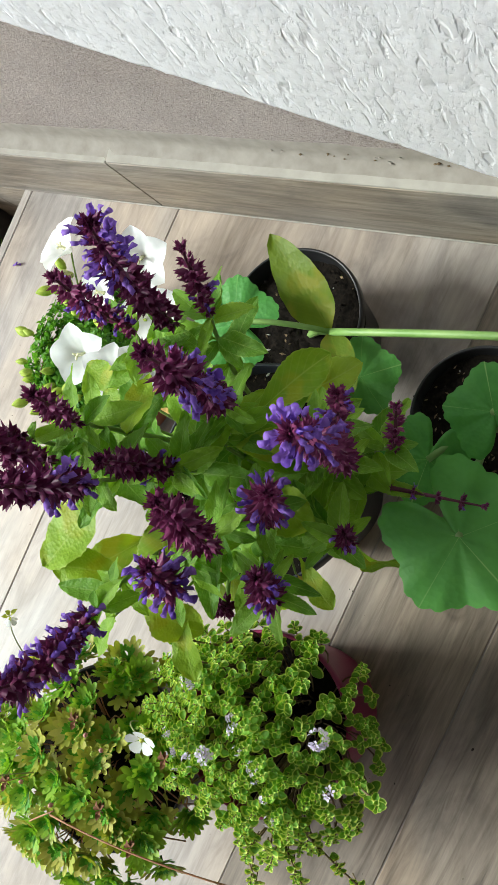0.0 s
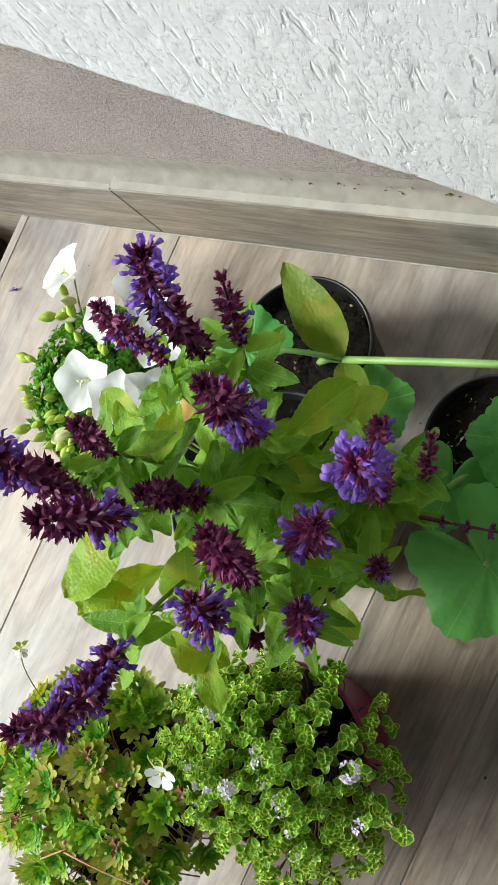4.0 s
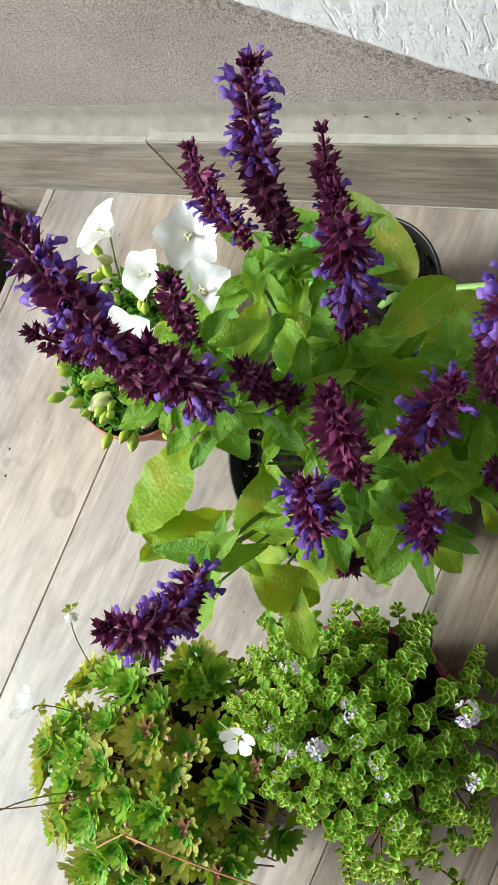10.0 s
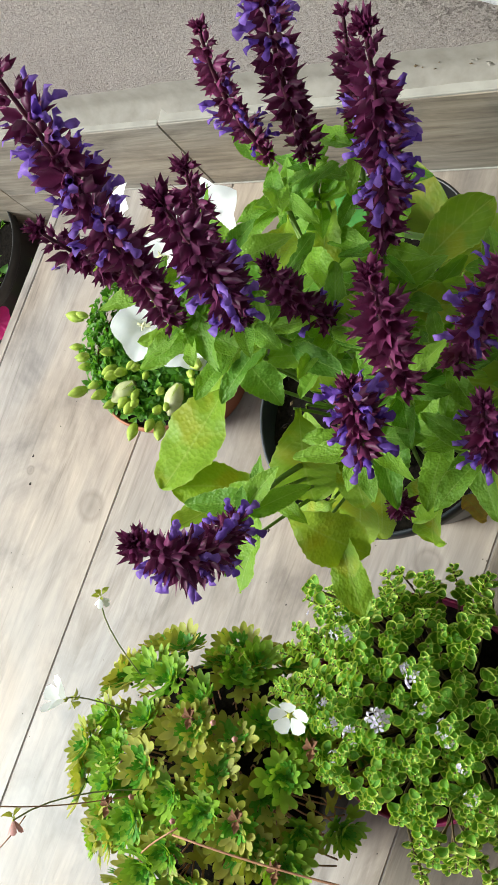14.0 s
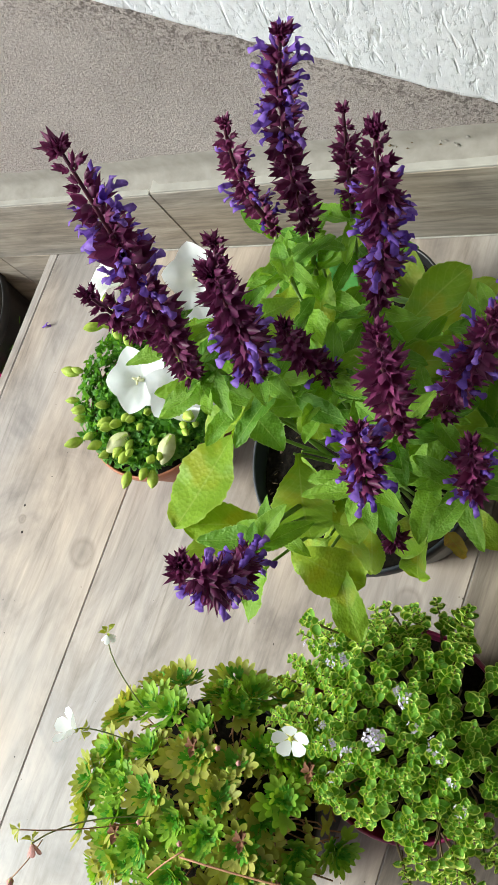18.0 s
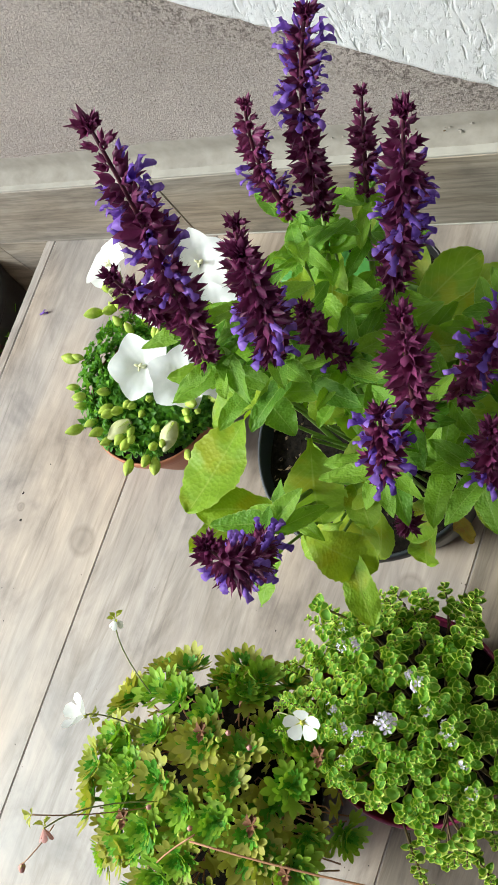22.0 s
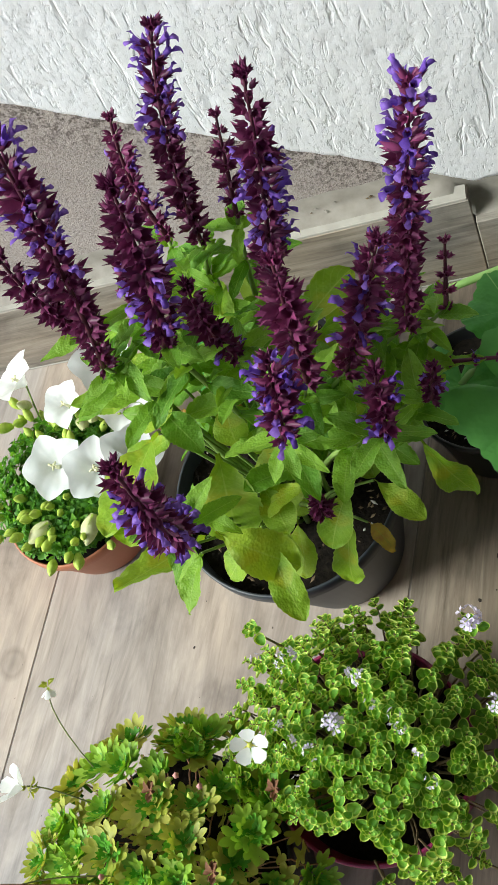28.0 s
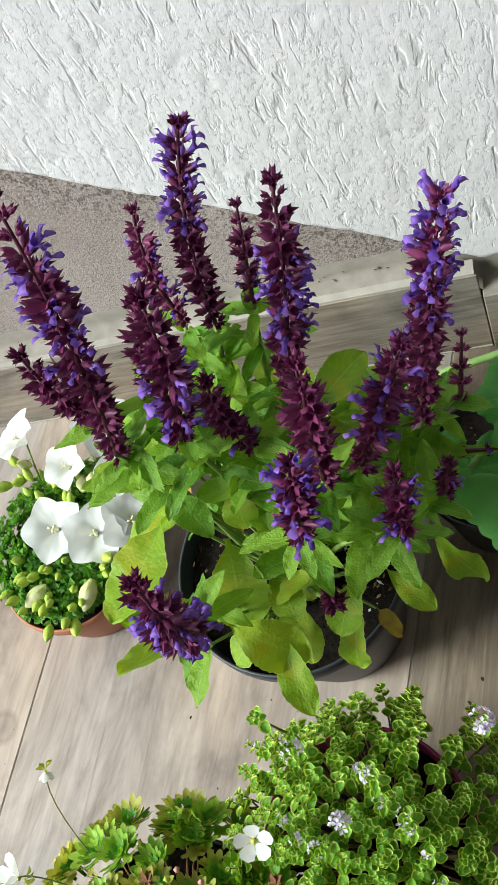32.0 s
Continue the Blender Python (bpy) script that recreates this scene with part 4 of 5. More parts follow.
rnd = random.Random(64)
for n in range(26):
    a = 0.3 + 2.6 * rnd.random() - (0.9 if n % 3 == 0 else 0.3)
    r0, r1 = rnd.uniform(0.015, 0.035), rnd.uniform(0.055, 0.082)
    z0 = rnd.uniform(0.16, 0.26)
    z1 = z0 + rnd.uniform(-0.02, 0.02)
    base = Vector((SX + 0.02 + r0 * math.cos(a), SY - 0.008 + r0 * math.sin(a), z0))
    tip = Vector((SX + 0.02 + r1 * math.cos(a), SY - 0.008 + r1 * 0.85 * math.sin(a), z1))
    part("leaf", rnd.choice(OLD_LEAVES[:1] + OLD_LEAVES[2:] + SALVIA_LEAVES[:2]), salvia, m=aim(base, tip, wide=rnd.uniform(0.72, 0.95), roll=rnd.uniform(-0.3, 0.3)))
    rod("leaf_stalk", bend(Vector((SX + 0.2 * r0 * math.cos(a), SY + 0.2 * r0 * math.sin(a), SH - 0.01)), base, Vector((0, 0, 0.0)), 5), [0.0015 - 0.00016 * i for i in range(6)], SALVIA_STEM, salvia, seg=5)


# ---- white bellflower in a terracotta-coloured pot ----
bell = thing("potted_bellflower", "white bellflower with cream buds in a terracotta-coloured pot", "potted plant")
BX, BY, BH, BR = -0.080, -0.172, 0.056, 0.058
part("pot", lathe("pot", pot_profile(BR, 0.047, BH, 0.003, 0.01), TERRA, 64), bell, "terracotta-coloured smooth plastic pot", pose(BX, BY, 0))
part("soil", soil_mesh(BR - 0.004, BH - 0.008, 0.004, 0.004, 2), bell, m=pose(BX, BY, 0))


def tuft_mesh(seed, leaves=9, size=0.011):
    """A small tuft of pointed, toothed leaves on short stalks."""
    rnd = random.Random(seed)
    verts, faces = [], []
    for k in range(leaves):
        a = k * 2.4 + rnd.uniform(-0.3, 0.3)
        tilt = rnd.uniform(0.1, 1.1)
        d = Vector((math.cos(a) * math.cos(tilt), math.sin(a) * math.cos(tilt), math.sin(tilt)))
        s = size * rnd.uniform(0.7, 1.3)
        m = aim((0, 0, 0), d * s, roll=rnd.uniform(-0.6, 0.6))
        base = len(verts)
        for x, y, z in ((0, 0, 0), (0.3, 0.1, 0.03), (0.3, -0.1, 0.03), (0.6, 0.3, 0.1), (0.6, 0, 0), (0.6, -0.3, 0.1), (0.85, 0.2, 0.06), (0.85, 0, -0.06), (0.85, -0.2, 0.06), (1.1, 0, -0.16)):
            verts.append(m @ Vector((x, y, z)))
        for f in ((0, 1, 4), (0, 4, 2), (1, 3, 4), (2, 4, 5), (3, 6, 7, 4), (4, 7, 8, 5), (6, 9, 7), (7, 9, 8)):
            faces.append(tuple(base + i for i in f))
    return verts, faces


verts, faces, rnd = [], [], random.Random(21)
for n in range(1150):
    a, q = rnd.uniform(0, 6.28), math.sqrt(rnd.random())
    r = 0.064 * q
    z = BH + 0.004 + 0.011 * math.sqrt(max(0.0, 1 - q * q)) + rnd.uniform(-0.01, 0.006)
    nrm = Vector((math.cos(a) * q, math.sin(a) * q, 0.75)).normalized()
    m = Matrix.Translation((BX + 0.001 + r * math.cos(a), BY + 0.014 + r * math.sin(a), z)) @ nrm.to_track_quat("Z", "Y").to_matrix().to_4x4() @ Matrix.Rotation(rnd.uniform(0, 6.28), 4, "Z")
    v, f = tuft_mesh(n % 11, 6, rnd.uniform(0.004, 0.0072))
    base = len(verts)
    verts += [m @ p for p in v]
    faces += [tuple(base + i for i in q2) for q2 in f]
tagged(part("foliage", mesh_of("foliage", verts, faces, [BELL_LEAF]), bell, "dense small dark green toothed leaves"), kind="stuff")


def bell_mesh(seed, depth=0.55):
    """An open five-lobed bell of radius 1 that opens along z."""
    verts, faces = [], []
    n, rings = 40, 9
    for i in range(rings + 1):
        u = i / rings
        for k in range(n):
            w = 2 * math.pi * k / n
            saw = abs(((w * 5 / (2 * math.pi)) % 1.0) - 0.5) * 2
            point = saw ** 1.15
            crease = math.exp(-((saw - 1) / 0.16) ** 2)
            r = 0.09 + u * 0.73 + max(0.0, u - 0.5) * 2 * 0.26 * (point - 0.05)
            z = depth * (u ** 0.8) * 0.9 - 0.3 * max(0.0, u - 0.62) * 2.4 * point * 0.6 - 0.035 * crease * u + 0.04 * math.cos(5 * w) * u + 0.03 * math.sin(2 * w + seed) * u
            verts.append((r * math.cos(w), r * math.sin(w), z))
    for i in range(rings):
        for k in range(n):
            a, b = i * n + k, i * n + (k + 1) % n
            faces.append((a, b, b + n, a + n))
    verts.append((0, 0, -0.02))
    c = len(verts) - 1
    faces += [(c, (k + 1) % n, k) for k in range(n)]
    return mesh_of("flower", verts, faces, [WHITE_PETAL])


def pistil_mesh():
    verts, faces = [], []
    tube(verts, faces, [Vector((0, 0, 0)), Vector((0, 0, 0.25)), Vector((0.02, 0, 0.45))], [0.07, 0.05, 0.06], 6)
    for k in range(3):
        a = k * 2.09
        tube(verts, faces, [Vector((0.02, 0, 0.44)), Vector((0.02 + 0.14 * math.cos(a), 0.14 * math.sin(a), 0.52))], [0.05, 0.03], 5)
    return mesh_of("pistil", verts, faces, [PISTIL])


BELLS, PISTILS = [bell_mesh(s, d) for s, d in ((1, 0.55), (2, 0.65), (3, 0.75))], pistil_mesh()


def facing(at, to, size, spin=0.0):
    z = Vector(to).normalized()
    return Matrix.Translation(at) @ z.to_track_quat("Z", "Y").to_matrix().to_4x4() @ Matrix.Rotation(spin, 4, "Z") @ Matrix.Scale(size, 4)


for at, to, size, kind, spin in (
    ((-0.082, -0.163, 0.081), (0.15, -0.35, 0.9), 0.0255, 0, 0.3), ((-0.049, -0.169, 0.080), (0.3, -0.45, 0.8), 0.0245, 1, 0.9), ((-0.051, -0.079, 0.082), (0.3, -0.4, 0.75), 0.0255, 1, 0.0),
    ((-0.124, -0.083, 0.080), (-0.35, 0.1, 0.75), 0.0245, 2, 0.5), ((-0.078, -0.112, 0.082), (-0.1, -0.25, 0.9), 0.0195, 1, 0.2), ((-0.025, -0.121, 0.078), (0.25, -0.05, 0.85), 0.0235, 1, 0.7),
    ((-0.019, -0.161, 0.077), (0.5, -0.35, 0.7), 0.0245, 1, 0.4)):
    at = (at[0] + (0.008 if at[0] < -0.03 else 0.003), at[1] + 0.003, at[2] + 0.003)
    size *= 0.98
    fl = part("flower", BELLS[kind], bell, "open white five-lobed bell flower", facing(at, to, size, spin))
    part("pistil", PISTILS, fl)
    rod("flower_stalk", bend(Vector((BX + 0.4 * (at[0] - BX), BY + 0.4 * (at[1] - BY), BH)), Vector(at), Vector((0, 0, 0.004)), 5), [0.0008] * 6, SALVIA_STEM, bell, seg=5)


def bud_mesh(mat):
    verts, faces = [], []
    n, rows = 10, 8
    for i in range(rows + 1):
        u = i / rows
        for k in range(n):
            w = 2 * math.pi * k / n
            r = 0.27 * math.sin(math.pi * min(0.98, 0.08 + 0.9 * u)) ** 0.8 * (1 + 0.1 * math.cos(5 * w + u * 0.6))
            verts.append((u, r * math.cos(w), r * math.sin(w)))
    for i in range(rows):
        for k in range(n):
            a, b = i * n + k, i * n + (k + 1) % n
            faces.append((a, b, b + n, a + n))
    slots = [0] * len(faces)
    base = len(verts)
    for k in range(5):
        w = 2 * math.pi * k / 5
        a, b = w - 0.3, w + 0.3
        verts += [(0.02, 0.14 * math.cos(a), 0.14 * math.sin(a)), (0.02, 0.14 * math.cos(b), 0.14 * math.sin(b)), (0.42, 0.33 * math.cos(w), 0.33 * math.sin(w))]
        faces.append((base + 3 * k, base + 3 * k + 1, base + 3 * k + 2))
        slots.append(1)
    return mesh_of("bud", verts, faces, [mat, GREEN_BUD], slots)


BUDS = [bud_mesh(CREAM_BUD), bud_mesh(GREEN_BUD)]
for at, to, size, kind in (((-0.083, -0.2, 0.074), (-0.6, -0.5, -0.05), 0.023, 0), ((-0.044, -0.199, 0.076), (-0.2, -0.6, -0.15), 0.024, 0), ((-0.066, -0.112, 0.072), (0.3, -0.7, 0.3), 0.02, 0), ((-0.118, -0.108, 0.074), (-0.2, -0.4, 0.5), 0.014, 1),
                           ((-0.02, -0.105, 0.06), (0.6, 0.3, 0.2), 0.017, 0), ((-0.128, -0.093, 0.07), (-0.4, 0.4, 0.4), 0.014, 1), ((-0.06, -0.215, 0.07), (0.1, -0.4, 0.5), 0.012, 1), ((-0.128, -0.112, 0.076), (-0.4, -0.3, 0.4), 0.016, 1), ((-0.112, -0.098, 0.078), (-0.1, -0.2, 0.6), 0.016, 0), ((-0.05, -0.118, 0.084), (0.3, -0.5, 0.4), 0.018, 0)):
    part("bud", BUDS[kind], bell, "swollen cream bud" if kind == 0 else "", aim(at, Vector(at) + Vector(to).normalized() * size))
rnd = random.Random(5)
for n in range(62):
    a = rnd.uniform(0, 6.28)
    q = rnd.uniform(0.74, 1.05) if n < 30 else rnd.uniform(0.35, 0.85)
    at = Vector((BX + 0.001 + 0.068 * q * math.cos(a), BY + 0.012 + 0.068 * q * math.sin(a), BH + (0.007 if n < 30 else -0.003) + 0.024 * math.sqrt(max(0.0, 1.06 - q * q))))
    d = Vector((math.cos(a) * q, math.sin(a) * q, rnd.uniform(0.2, 0.9))).normalized()
    part("bud", BUDS[1], bell, m=aim(at, at + d * rnd.uniform(0.009, 0.0155), roll=rnd.uniform(0, 6)))


# ---- saxifrage cushion ----
sax = thing("potted_saxifrage", "mossy saxifrage cushion with yellowish green rosettes in a black pot", "potted plant")
AX, AY, AH, AR = 0.054, -0.436, 0.1, 0.064
part("pot", lathe("pot", pot_profile(AR, 0.046, AH, 0.003, 0.01), BLACK_POT, 56), sax, "black plastic nursery pot", pose(AX, AY, 0))
part("soil", soil_mesh(AR - 0.004, AH - 0.006, 0.004, 0.02, 3), sax, m=pose(AX, AY, 0))


def lobed_leaf(verts, faces, m, lobes=3):
    """A wedge-shaped leaf of length 1 along x, cupped, that ends in three or five finger-like lobes."""
    base = len(verts)
    verts += [m @ Vector(p) for p in ((0, 0.06, 0), (0, -0.06, 0), (0.5, 0.17, 0.05), (0.5, -0.17, 0.05), (0.5, 0, 0.0))]
    faces += [(base, base + 1, base + 4), (base, base + 4, base + 2), (base + 1, base + 3, base + 4)]
    mid = (lobes - 1) / 2
    for k in range(lobes):
        a = (k - mid) * (0.6 if lobes == 3 else 0.42)
        c, s = math.cos(a), math.sin(a)
        ln = (0.52, 0.4, 0.3)[int(abs(k - mid))]
        w = 0.11 if lobes == 3 else 0.082
        root = Vector((0.46, (0.115 if lobes == 3 else 0.075) * (k - mid), 0.025 * abs(k - mid)))
        b = len(verts)
        for u, v, z in ((0.0, w * 0.8, 0), (0.0, -w * 0.8, 0), (0.55, w * 1.15, 0.03), (0.55, -w * 1.15, 0.03), (0.86, w * 0.75, 0.02), (0.86, -w * 0.75, 0.02), (1.03, 0, 0.0), (0.55, 0, -0.01)):
            verts.append(m @ (root + Vector((c * u * ln - s * v, s * u * ln + c * v, z + 0.1 * u * u))))
        faces += [(b, b + 1, b + 7), (b, b + 7, b + 2), (b + 1, b + 3, b + 7), (b + 2, b + 7, b + 6, b + 4), (b + 3, b + 5, b + 6, b + 7)]


def rosette_plan(seed, leaves=9):
    """The places of the small upright leaves in the heart of a rosette."""
    rnd = random.Random(seed)
    places = []
    for k in range(leaves):
        a = k * 2.399 + rnd.uniform(-0.15, 0.15)
        u = k / leaves
        tilt = 1.2 - 1.12 * u ** 0.7 + rnd.uniform(-0.1, 0.1)
        size = 0.3 + 0.75 * u
        d = Vector((math.cos(a) * math.cos(tilt), math.sin(a) * math.cos(tilt), math.sin(tilt)))
        up = Vector((-math.cos(a) * math.sin(tilt), -math.sin(a) * math.sin(tilt), math.cos(tilt)))
        foot = Vector((0, 0, 0.1 * (1 - u)))
        places.append((0 if rnd.random() < 0.6 else 1, Matrix.Scale(0.8, 4) @ aim(foot + d * 0.05, foot + d * (0.05 + size), up=up, wide=1.15)))
    return places


def sax_leaf_mesh(mat, lobes):
    verts, faces = [], []
    lobed_leaf(verts, faces, Matrix.Identity(4), lobes)
    return mesh_of("leaf", verts, faces, [mat])


HEARTS = [rosette_plan(n) for n in (21, 22, 23)]
HEART_LEAVES = [sax_leaf_mesh(SAX_HEART, n) for n in (3, 5)]
STUB_V, STUB_F = [], []
tube(STUB_V, STUB_F, [Vector((0, 0, -0.35)), Vector((0, 0, 0.0)), Vector((0, 0, 0.22))], [0.05, 0.07, 0.03], 6)
STUB = mesh_of("rosette", STUB_V, STUB_F, [SAX_HEART])
SAX_LEAVES = [[sax_leaf_mesh(mat, n) for n in (3, 5)] for mat in (SAX_LEAF, SAX_OLIVE)]


def dome(cx, cy, rx, ry, z0, h, q, a):
    """A point of a cushion and its outward direction; q from 0 (top) to 1 (rim)."""
    p = Vector((cx + rx * q * math.cos(a), cy + ry * q * math.sin(a), z0 + h * math.sqrt(max(0.0, 1 - q * q * 0.96))))
    return p, Vector((math.cos(a) * q / rx, math.sin(a) * q / ry, 1.3 * math.sqrt(max(0.02, 1 - q * q)) / h * 0.6)).normalized()


rnd = random.Random(31)
for n in range(66):
    q = math.sqrt((n + 0.5) / 66) * 1.02
    a = n * 2.39996 + rnd.uniform(-0.25, 0.25)
    p, d = dome(AX, AY, 0.086, 0.079, 0.098, 0.062, min(q, 1.0), a)
    p += Vector((rnd.uniform(-0.004, 0.004), rnd.uniform(-0.004, 0.004), rnd.uniform(-0.01, 0.004)))
    d = (d + Vector((rnd.uniform(-0.25, 0.25), rnd.uniform(-0.25, 0.25), 0.35))).normalized()
    olive = n % 5 in (1, 3)
    ros = part("rosette", STUB, sax, m=facing(p, d, rnd.uniform(0.0145, 0.0185) * (1.1 if olive else 1.0), rnd.uniform(0, 6.28)))
    for kind, place in HEARTS[n % 3]:
        part("leaf", HEART_LEAVES[kind], ros, m=place)
    for k in range(8 if olive else 12):
        a2, tilt = k * 2.399 + rnd.uniform(-0.2, 0.2), 0.88 - 0.07 * k + rnd.uniform(-0.12, 0.12) - (0.2 if olive else 0.0)
        v = Vector((math.cos(a2) * math.cos(tilt), math.sin(a2) * math.cos(tilt), math.sin(tilt)))
        up = Vector((-math.cos(a2) * math.sin(tilt), -math.sin(a2) * math.sin(tilt), math.cos(tilt)))
        reach = (0.62 + 0.045 * k if not olive else 0.75 + 0.05 * k) * rnd.uniform(0.9, 1.1)
        part("leaf", SAX_LEAVES[olive or (k > 8 and n % 2 == 0)][0], ros, m=aim(v * 0.08, v * reach, up=up, wide=rnd.uniform(0.95, 1.15), roll=rnd.uniform(-0.25, 0.25)))
verts, faces = [], []
for n in range(150):
    q, a = math.sqrt(rnd.random()), rnd.uniform(0, 6.28)
    p, d = dome(AX, AY, 0.083, 0.076, 0.092, 0.058, q, a)
    t = Vector((rnd.uniform(-1, 1), rnd.uniform(-1, 1), rnd.uniform(-0.1, 0.8))).normalized()
    lobed_leaf(verts, faces, aim(p, p + t * rnd.uniform(0.009, 0.015), wide=1.1, roll=rnd.uniform(-0.8, 0.8)), 3)
tagged(part("loose_leaves", mesh_of("loose_leaves", verts, faces, [SAX_OLIVE]), sax, "pale olive leaves between the rosettes"), kind="stuff")
verts, faces = [], []
for n in range(150):
    q, a = math.sqrt(rnd.random()), rnd.uniform(0, 6.28)
    p, d = dome(AX, AY, 0.085, 0.077, 0.094, 0.059, q, a)
    f = Vector((AX + 0.4 * (p.x - AX), AY + 0.4 * (p.y - AY), AH))
    tube(verts, faces, bend(f, p, Vector((rnd.uniform(-0.012, 0.012), rnd.uniform(-0.012, 0.012), 0.002)), 4), [0.0005] * 5, 4)
tagged(part("stem_tangle", mesh_of("stem_tangle", verts, faces, [RED_STEM]), sax, "thin reddish stems"), kind="stuff")


def small_flower_mesh(petals=5, cup=0.35, petal=WHITE_PETAL):
    verts, faces, slots = [], [], []
    for k in range(petals):
        a = 2 * math.pi * k / petals
        base = len(verts)
        m = Matrix.Rotation(a, 4, "Z")
        for x, y, z in ((0.1, 0.0, 0.0), (0.45, 0.34, cup * 0.45), (0.45, 0.0, cup * 0.3), (0.45, -0.34, cup * 0.45), (0.8, 0.44, cup * 0.85), (0.8, 0.0, cup * 0.65), (0.8, -0.44, cup * 0.85), (1.02, 0.2, cup), (1.02, -0.2, cup)):
            verts.append(m @ Vector((x, y, z)))
        for f in ((0, 3, 2), (0, 2, 1), (1, 2, 5, 4), (2, 3, 6, 5), (4, 5, 7), (5, 6, 8), (5, 8, 7)):
            faces.append(tuple(base + i for i in f))
            slots.append(0)
    base = len(verts)
    tube(verts, faces, [Vector((0, 0, -0.1)), Vector((0, 0, 0.1)), Vector((0, 0, 0.2))], [0.13, 0.15, 0.06], 8)
    slots += [1] * (len(faces) - len(slots))
    return mesh_of("flower", verts, faces, [petal, YELLOW_EYE], slots)


SMALL_FLOWER, CUPPED_FLOWER, PINK_CUP = small_flower_mesh(), small_flower_mesh(5, 0.9), small_flower_mesh(5, 1.6, PINK_BUD)
SEPALS_V, SEPALS_F = tuft_mesh(3, 6, 1.0)
SEPALS = mesh_of("calyx", SEPALS_V, SEPALS_F, [SAX_OLIVE])
for me, at, to, size, foot in ((SMALL_FLOWER, (0.130, -0.383, 0.194), (0.2, -0.5, 0.7), 0.0092, (0.105, -0.385, 0.16)), (CUPPED_FLOWER, (0.012, -0.401, 0.204), (-0.5, 0.2, 0.75), 0.0095, (0.028, -0.405, 0.165)),
                               (CUPPED_FLOWER, (0.008, -0.349, 0.186), (-0.1, -0.6, -0.6), 0.0042, (0.022, -0.386, 0.155)), (PINK_CUP, (0.027, -0.451, 0.243), (0.2, -0.6, -0.2), 0.0036, (0.045, -0.440, 0.165))):
    tagged(part("calyx", SEPALS, sax, "pointed olive sepals", facing(Vector(at) - Vector(to).normalized() * size * 0.35, -Vector(to), max(size * 0.6, 0.0048))), kind="stuff")
    part("flower", me, sax, "pale pink half-open flower" if me is PINK_CUP else "small white five-petalled flower", facing(at, to, size))
    rod("flower_stalk", bend(Vector(foot), Vector(at), Vector((-0.004, 0.003, 0.006)), 6), [0.00042] * 7, PALE_STEM, sax, seg=5)
for at in ((0.085, -0.40, 0.188), (0.097, -0.405, 0.186), (0.045, -0.445, 0.183), (0.07, -0.45, 0.182)):
    part("bud", BUDS[1], sax, m=aim(at, Vector(at) + Vector((0.001, 0.001, 0.006))))
    part("bud", bud_mesh(PINK_BUD), sax, m=aim(Vector(at) + Vector((0.004, 0.004, 0)), Vector(at) + Vector((0.006, 0.005, 0.005))))
for at in ((0.105, -0.438, 0.176), (0.028, -0.452, 0.17), (0.13, -0.40, 0.16), (0.118, -0.462, 0.15), (0.062, -0.40, 0.163)):
    v, f = tuft_mesh(9, 12, 0.0048)
    part("dry_flower", mesh_of("dry_flower", v, f, [DRY]), sax, "withered brown flower head", Matrix.Translation(at))
tagged(part("calyx", SEPALS, sax, "pointed olive sepals", facing((0.024, -0.445, 0.251), (-0.5, -0.2, 0.8), 0.005)), kind="stuff")
rod("flower_stalk", bend(Vector((0.04, -0.444, 0.165)), Vector((0.024, -0.445, 0.251)), Vector((0.004, 0, 0.01)), 6), [0.00035] * 7, RED_STEM, sax, seg=5)
part("bud", bud_mesh(PINK_BUD), sax, "pink closed bud", aim((0.0185, -0.469, 0.242), (0.0165, -0.474, 0.2385)))
rod("flower_stalk", bend(Vector((0.027, -0.45, 0.235)), Vector((0.0185, -0.469, 0.242)), Vector((0.002, 0, 0.002)), 6), [0.0003] * 7, RED_STEM, sax, seg=5)
rod("runner", bend(Vector((0.075, -0.452, 0.182)), Vector((0.19, -0.455, 0.15)), Vector((0, 0, 0.008)), 8), [0.0006] * 9, RED_STEM, sax, "reddish runner", seg=5)
rod("runner", bend(Vector((0.05, -0.47, 0.165)), Vector((0.078, -0.448, 0.184)), Vector((0, 0, 0.004)), 6), [0.0005] * 7, RED_STEM, sax, seg=5)


# ---- variegated thyme ----
thyme = thing("potted_thyme", "yellow-edged variegated thyme with lilac flowers in a magenta pot", "potted plant")
TX, TY, TR, TH = 0.160, -0.374, 0.06, 0.098
part("pot", lathe("pot", pot_profile(TR, 0.047, TH, 0.003, 0.011), MAGENTA, 64), thyme, "magenta plastic pot", pose(TX, TY, 0))
part("soil", soil_mesh(TR - 0.004, TH - 0.02, 0.005, 0.004, 4), thyme, "dark damp soil", pose(TX, TY, 0))


def round_leaf_mesh(cup):
    """A small oval blade of length 1 with a pale margin."""
    n, verts, faces, slots = 12, [(0.0, 0, 0)], [], []
    for r, z in ((0.82, 0.0), (1.0, 0.12)):
        for k in range(n):
            w = 2 * math.pi * (k + 0.5) / n
            x = 0.55 + 0.45 * r * math.cos(w)
            y = 0.37 * r * math.sin(w) * (1.0 - 0.18 * math.cos(w))
            verts.append((x, y, z + cup * abs(y) - 0.16 * x * x))
    verts.append((0.55, 0, -0.08))
    for k in range(n):
        a, b = 1 + k, 1 + (k + 1) % n
        faces += [(1 + 2 * n, a, b), (a, a + n, b + n, b)]
        slots += [0, 1]
    return mesh_of("leaf", verts, faces, [THYME_LEAF, THYME_EDGE], slots)


ROUND_LEAVES = [round_leaf_mesh(c) for c in (0.3, 0.42, 0.55)]


